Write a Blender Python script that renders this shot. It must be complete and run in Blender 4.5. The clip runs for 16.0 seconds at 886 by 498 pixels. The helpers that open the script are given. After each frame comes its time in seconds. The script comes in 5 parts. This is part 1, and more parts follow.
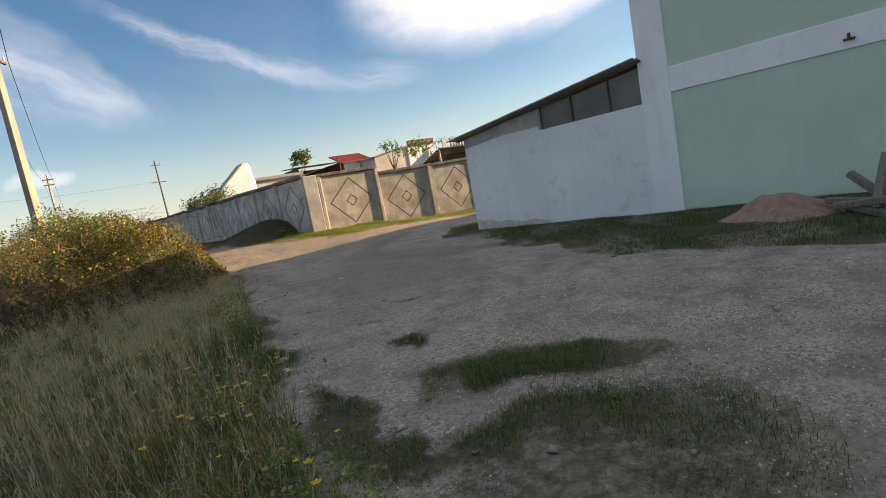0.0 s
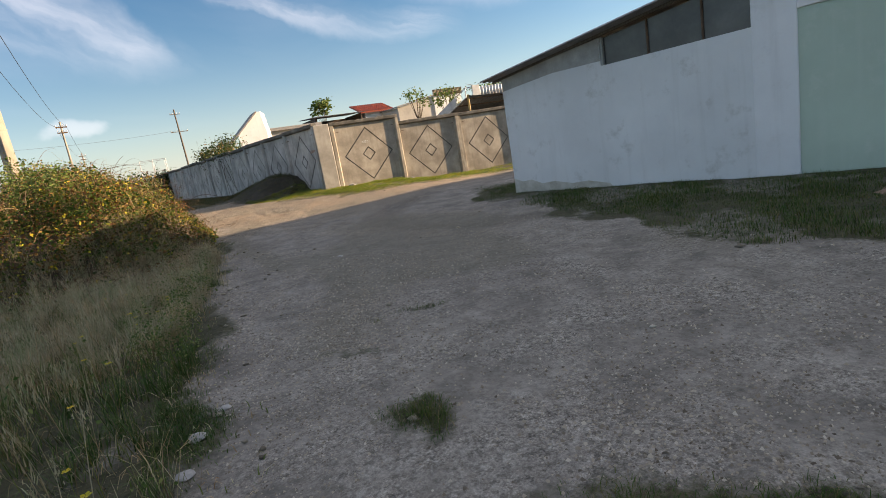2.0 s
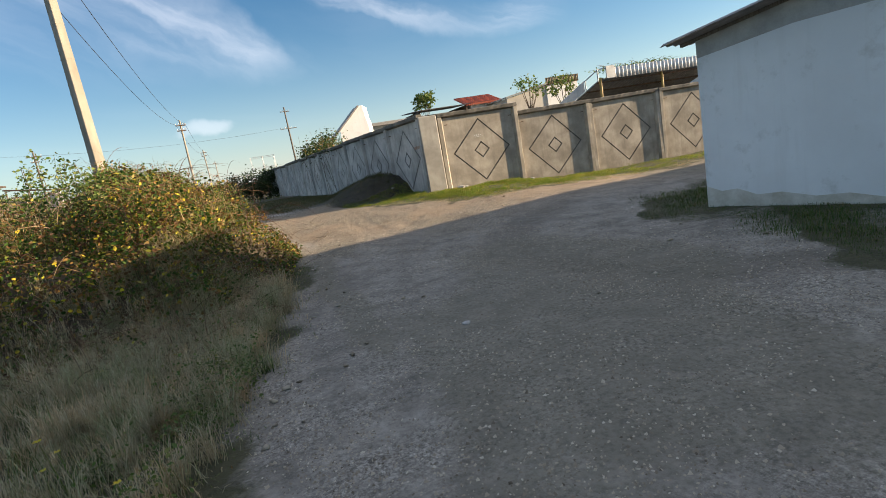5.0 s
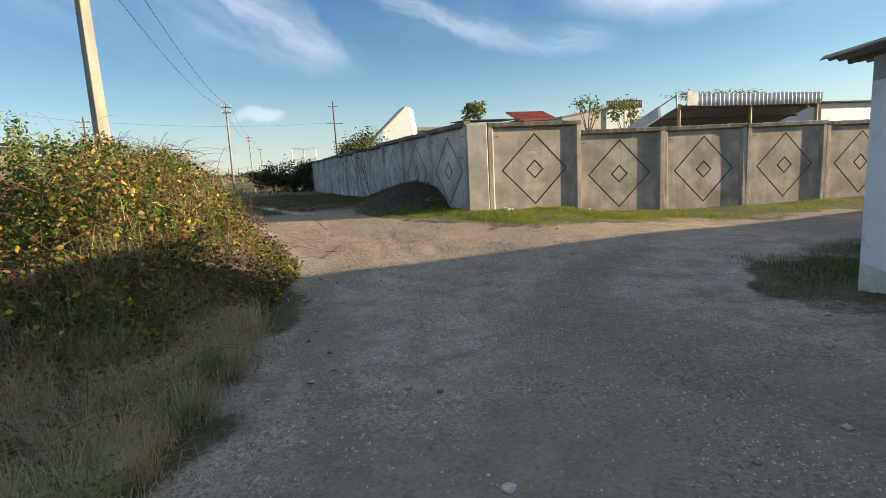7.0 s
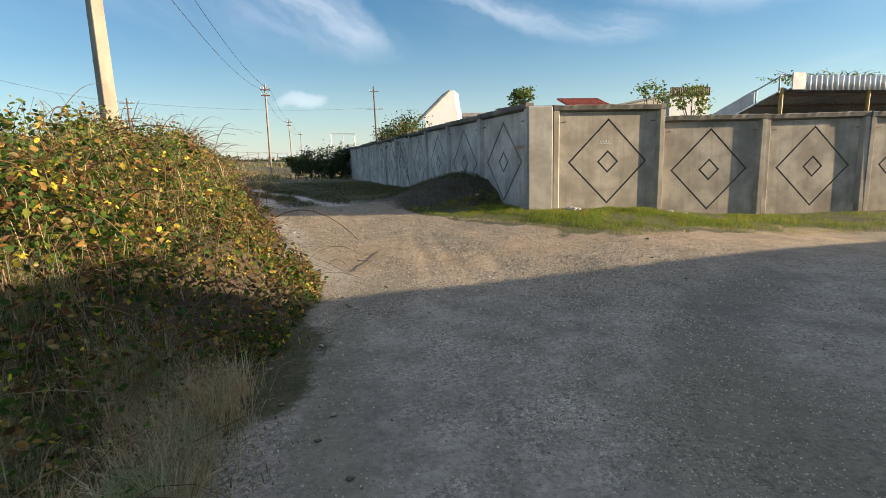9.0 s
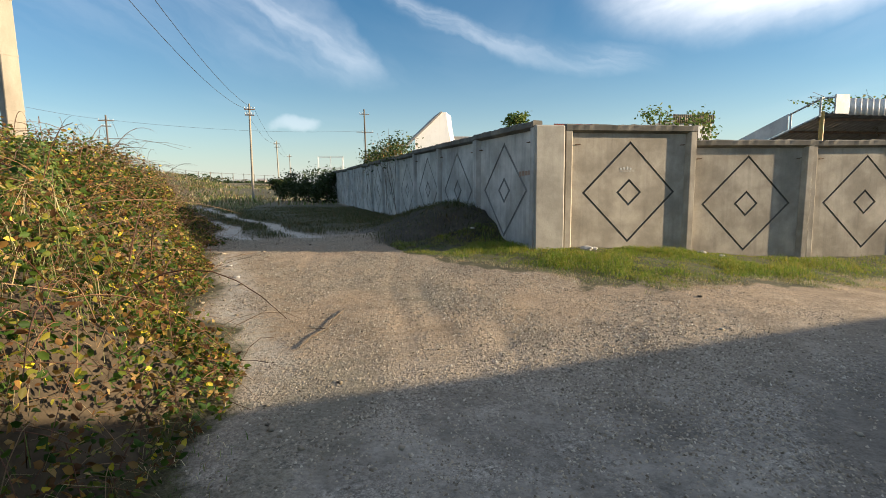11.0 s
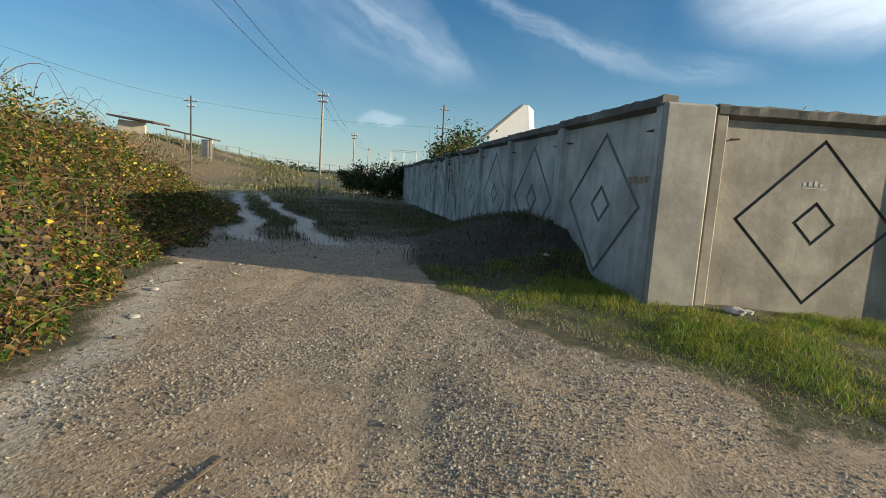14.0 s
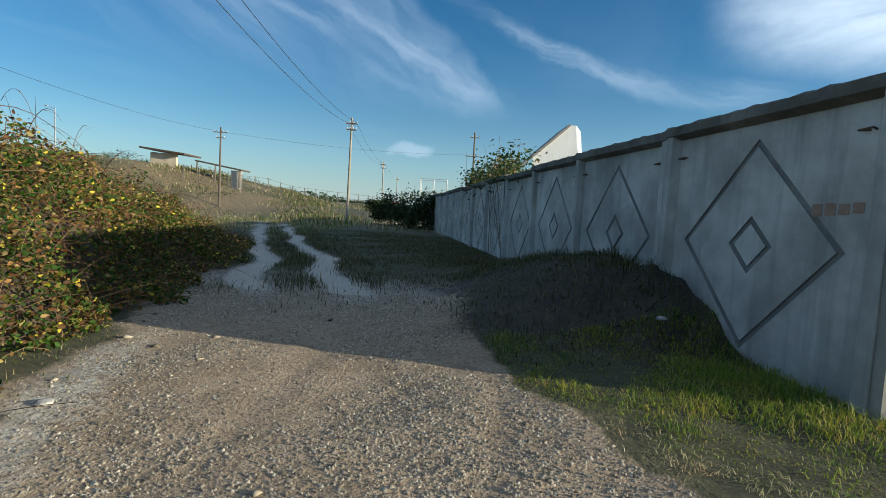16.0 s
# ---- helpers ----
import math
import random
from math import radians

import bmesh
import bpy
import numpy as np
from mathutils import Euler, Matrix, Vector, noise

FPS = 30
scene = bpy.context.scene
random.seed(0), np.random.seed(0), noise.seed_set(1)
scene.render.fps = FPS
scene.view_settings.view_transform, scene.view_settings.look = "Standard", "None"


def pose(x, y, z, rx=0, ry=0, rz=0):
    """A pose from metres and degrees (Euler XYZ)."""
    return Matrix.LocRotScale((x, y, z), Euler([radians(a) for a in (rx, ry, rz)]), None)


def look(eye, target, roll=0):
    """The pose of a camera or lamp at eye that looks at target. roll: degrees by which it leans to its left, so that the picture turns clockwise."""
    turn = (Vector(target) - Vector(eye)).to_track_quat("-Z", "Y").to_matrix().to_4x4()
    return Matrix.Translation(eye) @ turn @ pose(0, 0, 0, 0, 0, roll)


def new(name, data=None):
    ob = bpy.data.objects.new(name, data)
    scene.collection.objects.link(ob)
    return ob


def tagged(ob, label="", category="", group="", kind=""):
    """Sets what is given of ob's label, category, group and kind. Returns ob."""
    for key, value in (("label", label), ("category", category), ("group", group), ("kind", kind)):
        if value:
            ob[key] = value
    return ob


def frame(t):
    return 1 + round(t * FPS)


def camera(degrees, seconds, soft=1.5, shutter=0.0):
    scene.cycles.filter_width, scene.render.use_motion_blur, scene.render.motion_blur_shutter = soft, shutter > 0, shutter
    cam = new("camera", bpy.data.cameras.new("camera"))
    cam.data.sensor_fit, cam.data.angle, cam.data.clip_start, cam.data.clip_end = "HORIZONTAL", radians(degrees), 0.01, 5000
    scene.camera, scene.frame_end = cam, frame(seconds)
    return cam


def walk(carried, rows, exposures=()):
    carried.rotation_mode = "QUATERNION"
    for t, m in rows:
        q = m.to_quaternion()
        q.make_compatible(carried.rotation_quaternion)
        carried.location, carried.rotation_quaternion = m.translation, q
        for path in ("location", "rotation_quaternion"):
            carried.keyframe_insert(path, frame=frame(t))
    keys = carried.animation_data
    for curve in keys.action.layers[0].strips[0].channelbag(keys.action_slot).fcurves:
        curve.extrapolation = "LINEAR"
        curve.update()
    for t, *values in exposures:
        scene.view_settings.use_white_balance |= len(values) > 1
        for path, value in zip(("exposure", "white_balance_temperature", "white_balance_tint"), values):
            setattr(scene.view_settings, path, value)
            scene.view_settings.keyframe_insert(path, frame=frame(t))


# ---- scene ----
cam = camera(81.5, 16.0, soft=0.9)
PATH = [
    (0, (-0.018, -0.081, 1.602), (1.048, 1.593, 1.352), -10.4),
    (0.5, (0.38, 0.532, 1.561), (1.524, 2.143, 1.25), -11.2),
    (1, (0.806, 1.061, 1.547), (1.983, 2.645, 1.222), -10.5),
    (1.5, (1.119, 1.651, 1.545), (2.265, 3.252, 1.194), -9.2),
    (2, (1.361, 2.208, 1.534), (2.308, 3.923, 1.133), -9.7),
    (2.5, (1.457, 2.748, 1.59), (2.185, 4.568, 1.189), -9.7),
    (3, (1.611, 3.3, 1.604), (2.254, 5.154, 1.22), -10.6),
    (3.2, (1.697, 3.514, 1.6), (2.346, 5.37, 1.233), -10.8),
    (5.3, (2.359, 5.943, 1.678), (2.97, 7.814, 1.323), -10.0),
    (5.5, (2.423, 6.107, 1.666), (3.076, 7.972, 1.36), -9.0),
    (6, (2.644, 6.696, 1.666), (3.37, 8.539, 1.388), -6.1),
    (6.5, (2.812, 7.282, 1.712), (3.547, 9.125, 1.457), -4.8),
    (7, (2.967, 7.899, 1.727), (3.474, 9.81, 1.423), -3.1),
    (7.5, (3.034, 8.417, 1.701), (3.408, 10.351, 1.359), -1.7),
    (8, (3.146, 9.001, 1.748), (3.51, 10.935, 1.392), -2.8),
    (8.5, (3.156, 9.521, 1.745), (3.422, 11.471, 1.391), -2.3),
    (9, (3.141, 10.163, 1.773), (3.511, 12.099, 1.432), -1.8),
    (9.5, (3.271, 10.774, 1.772), (3.673, 12.703, 1.432), -1.0),
    (10, (3.246, 11.414, 1.778), (3.615, 13.356, 1.473), -1.9),
    (10.2, (3.288, 11.604, 1.809), (3.73, 13.535, 1.533), -1.4),
    (12.3, (4.212, 14.069, 1.823), (4.54, 16.028, 1.59), 1.5),
    (12.5, (4.275, 14.316, 1.853), (4.598, 16.271, 1.588), 1.9),
    (13, (4.452, 14.906, 1.828), (4.742, 16.865, 1.549), 2.3),
    (13.5, (4.54, 15.53, 1.81), (4.813, 17.49, 1.519), 3.4),
    (14, (4.626, 16.132, 1.812), (4.762, 18.112, 1.564), 3.6),
    (14.5, (4.571, 16.69, 1.806), (4.487, 18.675, 1.581), 3.8),
    (15, (4.507, 17.325, 1.846), (4.295, 19.304, 1.655), 2.9),
    (15.5, (4.441, 17.976, 1.843), (4.199, 19.955, 1.696), 2.7),
    (16, (4.331, 18.683, 1.836), (4.353, 20.678, 1.692), 3.1),
]
walk(cam, [(t, look(eye, target, roll)) for t, eye, target, roll in PATH],
     exposures=[(0.0, 1.26, 7000, 18), (3.0, 1.22, 6500, 14), (7.0, 1.14, 6150, 9), (10.0, 1.17, 6200, 8), (12.5, 0.83, 5950, 7), (14.5, 0.67, 5500, 0), (16.0, 0.64, 5200, -1)])

# ---- sky, sun ----
SUN_EL, SUN_AZ = radians(12.5), radians(104.4)
world = bpy.data.worlds.new("sky")
scene.world = world
world.use_nodes = True
wn, wl = world.node_tree.nodes, world.node_tree.links
wn.clear()


def wnode(kind, **kw):
    n = wn.new(kind)
    for k, v in kw.items():
        n.inputs[k].default_value = v
    return n


def wmath(op, a, b=None, c=None, clamp=False):
    n = wn.new("ShaderNodeMath")
    n.operation, n.use_clamp = op, clamp
    for k, v in enumerate((a, b, c)):
        if v is None:
            continue
        if isinstance(v, (int, float)):
            n.inputs[k].default_value = v
        else:
            wl.new(v, n.inputs[k])
    return n.outputs[0]


sky = wn.new("ShaderNodeTexSky")
sky.sky_type, sky.sun_disc = "NISHITA", False
sky.sun_elevation, sky.sun_rotation = SUN_EL, SUN_AZ
sky.air_density, sky.dust_density, sky.ozone_density = 1.0, 0.3, 2.0
coord = wn.new("ShaderNodeTexCoord")
sep = wn.new("ShaderNodeSeparateXYZ")
wl.new(coord.outputs["Generated"], sep.inputs[0])
up = wmath("MAXIMUM", sep.outputs[2], 0.03)
flat = wn.new("ShaderNodeCombineXYZ")
flat_x, flat_y = wmath("DIVIDE", sep.outputs[0], up), wmath("DIVIDE", sep.outputs[1], up)
wl.new(flat_x, flat.inputs[0])
wl.new(flat_y, flat.inputs[1])
# thin high cloud: streaks drawn out along one wind direction
WIND = radians(24)
a_ = wmath("ADD", wmath("MULTIPLY", flat_x, math.sin(WIND)), wmath("MULTIPLY", flat_y, math.cos(WIND)))
b_ = wmath("SUBTRACT", wmath("MULTIPLY", flat_x, math.cos(WIND)), wmath("MULTIPLY", flat_y, math.sin(WIND)))
wind = wn.new("ShaderNodeCombineXYZ")
wl.new(wmath("MULTIPLY", a_, 0.22), wind.inputs[0])
wl.new(wmath("MULTIPLY", b_, 0.75), wind.inputs[1])
wind.inputs[2].default_value = 3.7
streak = wnode("ShaderNodeTexNoise", Scale=1.0, Detail=7.0, Roughness=0.5, Distortion=0.7)
wl.new(wind.outputs[0], streak.inputs[0])
patch = wnode("ShaderNodeTexNoise", Scale=0.3, Detail=2.0)
wl.new(flat.outputs[0], patch.inputs[0])
thick = wmath("MULTIPLY", wmath("SUBTRACT", streak.outputs[0], 0.47), 3.2, clamp=True)
thick = wmath("MULTIPLY", thick, wmath("MULTIPLY", wmath("SUBTRACT", patch.outputs[0], 0.4), 5.0, clamp=True), clamp=True)
thick = wmath("MULTIPLY", thick, wmath("MULTIPLY", wmath("SUBTRACT", sep.outputs[2], 0.06), 6.0, clamp=True), clamp=True)
# bearing and height in degrees, ruffled by noise, for the clouds that stand ahead of the lane
ruffle = wnode("ShaderNodeTexNoise", Scale=7.0, Detail=5.0, Roughness=0.6)
wl.new(coord.outputs["Generated"], ruffle.inputs[0])
ruf = wn.new("ShaderNodeSeparateColor")
wl.new(ruffle.outputs["Color"], ruf.inputs[0])
az = wmath("ADD", wmath("MULTIPLY", wmath("ARCTAN2", sep.outputs[0], sep.outputs[1]), 57.296), wmath("MULTIPLY", wmath("SUBTRACT", ruf.outputs[0], 0.5), 6.0))
el = wmath("ADD", wmath("MULTIPLY", wmath("ARCSINE", sep.outputs[2]), 57.296), wmath("MULTIPLY", wmath("SUBTRACT", ruf.outputs[1], 0.5), 3.0))


def ease(a, b, v):
    """Smooth step from 0 at a to 1 at b."""
    n = wn.new("ShaderNodeMapRange")
    n.interpolation_type = "SMOOTHSTEP"
    n.inputs["From Min"].default_value, n.inputs["From Max"].default_value = min(a, b), max(a, b)
    n.inputs["To Min"].default_value, n.inputs["To Max"].default_value = (0, 1) if a < b else (1, 0)
    wl.new(v, n.inputs["Value"])
    return n.outputs[0]


def fibres(fu, fv, su, sv, seed):
    """Cloud fibres drawn out along one line of the sky; fu, fv: weights of bearing and height in the line's direction."""
    n = wnode("ShaderNodeTexNoise", Scale=1.0, Detail=6.0, Roughness=0.55, Distortion=0.4)
    c = wn.new("ShaderNodeCombineXYZ")
    wl.new(wmath("MULTIPLY", wmath("ADD", wmath("MULTIPLY", az, fu), wmath("MULTIPLY", el, fv)), su), c.inputs[0])
    wl.new(wmath("MULTIPLY", wmath("SUBTRACT", wmath("MULTIPLY", el, fu), wmath("MULTIPLY", az, fv)), sv), c.inputs[1])
    c.inputs[2].default_value = seed
    wl.new(c.outputs[0], n.inputs[0])
    return n.outputs[0]


# a broad plume that rises from its tip, a thin curved wisp, a bright bank and a small puff
back = wmath("SUBTRACT", 7.5, az)
plume_v = wmath("ABSOLUTE", wmath("MULTIPLY", wmath("SUBTRACT", el, wmath("ADD", 10.4, wmath("MULTIPLY", back, 0.56))), 0.87))
plume_w = wmath("MAXIMUM", wmath("ADD", 0.5, wmath("MULTIPLY", back, 0.33)), 0.3)
plume = wmath("MULTIPLY", ease(1.5, 0.0, wmath("DIVIDE", plume_v, plume_w)), ease(-0.5, 6.0, back))
plume = wmath("MULTIPLY", plume, wmath("ADD", 0.08, wmath("MULTIPLY", ease(0.28, 0.8, fibres(0.87, -0.49, 0.07, 0.3, 1.3)), 0.34)))
aside = wmath("SUBTRACT", 36.0, az)
wisp_v = wmath("ABSOLUTE", wmath("SUBTRACT", el, wmath("ADD", 12.0, wmath("MULTIPLY", wmath("MULTIPLY", aside, aside), 0.0084))))
wisp = wmath("MULTIPLY", ease(2.0, 0.0, wisp_v), wmath("MULTIPLY", ease(0.0, 7.0, aside), ease(40.0, 24.0, aside)))
wisp = wmath("MULTIPLY", wisp, wmath("ADD", 0.05, wmath("MULTIPLY", ease(0.3, 0.85, fibres(0.95, -0.3, 0.08, 0.45, 5.1)), 0.36)))
mid_ = wmath("SUBTRACT", az, 43.0)
bank = wmath("SUBTRACT", el, wmath("ADD", 12.0, wmath("MULTIPLY", wmath("MULTIPLY", mid_, mid_), 0.012)))
bank = wmath("MULTIPLY", ease(-0.6, 5.5, bank), wmath("MULTIPLY", ease(23.0, 36.0, az), ease(72.0, 58.0, az)))
bank = wmath("MULTIPLY", bank, wmath("ADD", 0.42, wmath("MULTIPLY", ease(0.25, 0.75, fibres(0.96, 0.27, 0.05, 0.22, 8.4)), 0.6)))
puff = wmath("ADD", wmath("POWER", wmath("DIVIDE", wmath("ADD", az, 3.6), 2.4), 2.0), wmath("POWER", wmath("DIVIDE", wmath("SUBTRACT", el, 6.6), 0.75), 2.0))
puff = wmath("MULTIPLY", ease(1.4, 0.0, puff), 0.3)
ahead = wmath("MULTIPLY", wmath("MULTIPLY", ease(-62.0, -44.0, az), ease(84.0, 66.0, az)), ease(34.0, 26.0, el))
thick = wmath("MULTIPLY", thick, wmath("SUBTRACT", 1.0, wmath("MULTIPLY", ahead, 0.88)))
thick = wmath("MAXIMUM", wmath("MAXIMUM", thick, plume), wmath("MAXIMUM", wisp, wmath("MAXIMUM", bank, puff)))
fill_veil = wmath("MULTIPLY", wmath("SUBTRACT", sep.outputs[2], 0.5), 1.1, clamp=True)      # unseen thin cloud added overhead to brighten the shaded ground
thick = wmath("MAXIMUM", thick, wmath("MULTIPLY", fill_veil, wmath("ADD", 0.2, streak.outputs[0]), clamp=True))
haze = wmath("MULTIPLY", wmath("POWER", 2.718, wmath("MULTIPLY", sep.outputs[2], -9.0)), 0.62, clamp=True)
rich = wnode("ShaderNodeHueSaturation", Saturation=1.35)
wl.new(sky.outputs[0], rich.inputs["Color"])
hazy = wn.new("ShaderNodeMix")
hazy.data_type = "RGBA"
wl.new(haze, hazy.inputs[0])
wl.new(rich.outputs[0], hazy.inputs[6])
hazy.inputs[7].default_value = (5.6, 6.1, 6.6, 1)
cloud = wn.new("ShaderNodeMix")
cloud.data_type = "RGBA"
wl.new(thick, cloud.inputs[0])
wl.new(hazy.outputs[2], cloud.inputs[6])
cloud.inputs[7].default_value = (9.2, 9.0, 9.1, 1)
background = wn.new("ShaderNodeBackground")
background.inputs[1].default_value = 0.068
wl.new(cloud.outputs[2], background.inputs[0])
wl.new(background.outputs[0], wn.new("ShaderNodeOutputWorld").inputs[0])

sun = new("sun", bpy.data.lights.new("sun", "SUN"))
sun.data.energy, sun.data.angle, sun.data.color = 5.6, radians(0.55), (1.0, 0.77, 0.5)
sun.matrix_world = look((0, 0, 60), (-60 * math.sin(SUN_AZ), -60 * math.cos(SUN_AZ), 60 - 60 * math.tan(SUN_EL)))


# ---- materials ----
def ramp_node(nt, stops):
    n = nt.nodes.new("ShaderNodeValToRGB")
    el = n.color_ramp.elements
    while len(el) < len(stops):
        el.new(0.5)
    for e, (p, c) in zip(el, stops):
        e.position, e.color = p, (*c, 1)
    return n


class Mat:
    """A small builder for node materials in world-sized coordinates."""

    def __init__(self, name, roughness=0.85, metallic=0.0):
        self.m = bpy.data.materials.new(name)
        self.m.use_nodes = True
        self.nt = self.m.node_tree
        self.b = self.nt.nodes["Principled BSDF"]
        self.b.inputs["Roughness"].default_value = roughness
        self.b.inputs["Metallic"].default_value = metallic
        self.geo = self.nt.nodes.new("ShaderNodeNewGeometry")
        self.pos = self.geo.outputs["Position"]

    def link(self, a, b):
        self.nt.links.new(a, b)

    def noise(self, scale, detail=4.0, rough=0.55, vec=None, stretch=None, out=0, distort=0.0):
        n = self.nt.nodes.new("ShaderNodeTexNoise")
        n.inputs["Scale"].default_value, n.inputs["Detail"].default_value = scale, detail
        n.inputs["Roughness"].default_value, n.inputs["Distortion"].default_value = rough, distort
        v = vec or self.pos
        if stretch:
            mp = self.nt.nodes.new("ShaderNodeMapping")
            mp.inputs["Scale"].default_value = stretch
            self.link(v, mp.inputs[0])
            v = mp.outputs[0]
        self.link(v, n.inputs["Vector"])
        return n.outputs[out]

    def voronoi(self, scale, out="Color", feature="F1", rnd=1.0):
        n = self.nt.nodes.new("ShaderNodeTexVoronoi")
        n.feature = feature
        n.inputs["Scale"].default_value = scale
        n.inputs["Randomness"].default_value = rnd
        self.link(self.pos, n.inputs["Vector"])
        return n.outputs[out]

    def math(self, op, a, b=None, c=None, clamp=False):
        n = self.nt.nodes.new("ShaderNodeMath")
        n.operation, n.use_clamp = op, clamp
        for k, v in enumerate((a, b, c)):
            if v is None:
                continue
            if isinstance(v, (int, float)):
                n.inputs[k].default_value = v
            else:
                self.link(v, n.inputs[k])
        return n.outputs[0]

    def ramp(self, fac, *stops):
        n = ramp_node(self.nt, stops)
        self.link(fac, n.inputs[0])
        return n.outputs[0]

    def mix(self, fac, a, b, mode="MIX"):
        n = self.nt.nodes.new("ShaderNodeMix")
        n.data_type, n.blend_type = "RGBA", mode
        for k, v in ((0, fac), (6, a), (7, b)):
            if isinstance(v, (int, float)):
                n.inputs[k].default_value = v
            elif isinstance(v, tuple):
                n.inputs[k].default_value = (*v, 1)
            else:
                self.link(v, n.inputs[k])
        return n.outputs[2]

    def attr(self, name):
        n = self.nt.nodes.new("ShaderNodeAttribute")
        n.attribute_name = name
        return n.outputs["Fac"]

    def object_random(self):
        return self.nt.nodes.new("ShaderNodeObjectInfo").outputs["Random"]

    def color(self, c):
        if isinstance(c, tuple):
            self.b.inputs["Base Color"].default_value = (*c, 1)
        else:
            self.link(c, self.b.inputs["Base Color"])
        return self

    def rough(self, v):
        self.link(v, self.b.inputs["Roughness"])
        return self

    def bump(self, h, strength=0.5, distance=0.01):
        n = self.nt.nodes.new("ShaderNodeBump")
        n.inputs["Strength"].default_value, n.inputs["Distance"].default_value = strength, distance
        self.link(h, n.inputs["Height"])
        self.link(n.outputs[0], self.b.inputs["Normal"])
        return self


def ground_material():
    m = Mat("ground_gravel_and_soil", 0.95)
    cells = m.voronoi(42.0, "Color")
    bw = m.nt.nodes.new("ShaderNodeRGBToBW")
    m.link(cells, bw.inputs[0])
    edge = m.voronoi(42.0, "Distance")
    fine = m.noise(120, 3)
    big = m.noise(0.55, 5)
    mid = m.noise(3.2, 6, 0.65)
    pebble = m.ramp(bw.outputs[0], (0.2, (0.15, 0.132, 0.108)), (0.5, (0.28, 0.252, 0.212)), (0.8, (0.5, 0.46, 0.4)))
    dust = m.ramp(m.noise(2.1, 9, 0.72), (0.34, (0.13, 0.118, 0.098)), (0.5, (0.24, 0.218, 0.182)), (0.66, (0.37, 0.34, 0.29)))
    loose = m.math("MULTIPLY", m.math("SUBTRACT", m.noise(1.1, 7, 0.7), 0.42), 4.0, clamp=True)
    speckle = m.ramp(m.noise(80, 2, 0.7), (0.38, (0.08, 0.07, 0.055)), (0.5, (0.26, 0.235, 0.195)), (0.62, (0.58, 0.54, 0.47)))
    pebble = m.mix(0.5, pebble, speckle)
    gravel = m.mix(loose, dust, pebble)
    gravel = m.mix(0.35, gravel, m.ramp(big, (0.35, (0.6, 0.56, 0.53)), (0.65, (1.0, 0.97, 0.93))), "MULTIPLY")
    soil = m.ramp(mid, (0.25, (0.032, 0.032, 0.014)), (0.55, (0.07, 0.066, 0.031)), (0.8, (0.135, 0.118, 0.062)))
    sunlit_clay = m.ramp(mid, (0.3, (0.24, 0.175, 0.105)), (0.7, (0.42, 0.315, 0.195)))
    rut = m.ramp(m.noise(5, 6), (0.3, (0.11, 0.095, 0.075)), (0.7, (0.19, 0.165, 0.132)))
    grit = m.noise(9, 5, 0.7)
    def worn(name, gain=2.1):
        return m.math("MULTIPLY", m.math("ADD", m.math("SUBTRACT", m.attr(name), 0.22), m.math("MULTIPLY", m.math("SUBTRACT", grit, 0.5), 1.3)), gain, clamp=True)
    # warm tint of sunlight put into the gravel's colour, over its own tan
    c = m.mix(m.math("MULTIPLY", m.attr("sunlit_clay"), 0.45), gravel, sunlit_clay)
    c = m.mix(m.math("MULTIPLY", m.attr("sunlit_clay"), 0.8), c, (0.98, 0.84, 0.68), "MULTIPLY")
    c = m.mix(m.math("MULTIPLY", worn("rut"), 0.75), c, rut)
    c = m.mix(worn("pale"), c, m.ramp(fine, (0.3, (0.34, 0.31, 0.26)), (0.7, (0.5, 0.465, 0.4))))
    c = m.mix(m.math("MULTIPLY", worn("dust"), 0.7), c, m.ramp(mid, (0.3, (0.13, 0.118, 0.085)), (0.7, (0.21, 0.19, 0.14))))
    c = m.mix(worn("grass"), c, soil)
    c = m.mix(m.math("MULTIPLY", worn("spoil"), 0.9), c, m.ramp(mid, (0.3, (0.022, 0.019, 0.014)), (0.7, (0.07, 0.06, 0.045))))
    lumps = m.noise(26, 4, 0.65)
    stony = m.math("ADD", 0.3, m.math("MULTIPLY", loose, 0.55))
    c = m.mix(stony, c, m.ramp(lumps, (0.36, (0.42, 0.41, 0.4)), (0.5, (1.1, 1.09, 1.08)), (0.64, (1.36, 1.35, 1.34))), "MULTIPLY")
    m.color(c)
    h = m.math("ADD", m.math("MULTIPLY", m.math("SUBTRACT", 1.0, edge), m.math("MULTIPLY", loose, 0.8)), m.math("MULTIPLY", fine, 0.35))
    m.bump(m.math("ADD", h, m.math("MULTIPLY", lumps, m.math("MULTIPLY", stony, 2.6))), 0.85, 0.012)
    return m.m


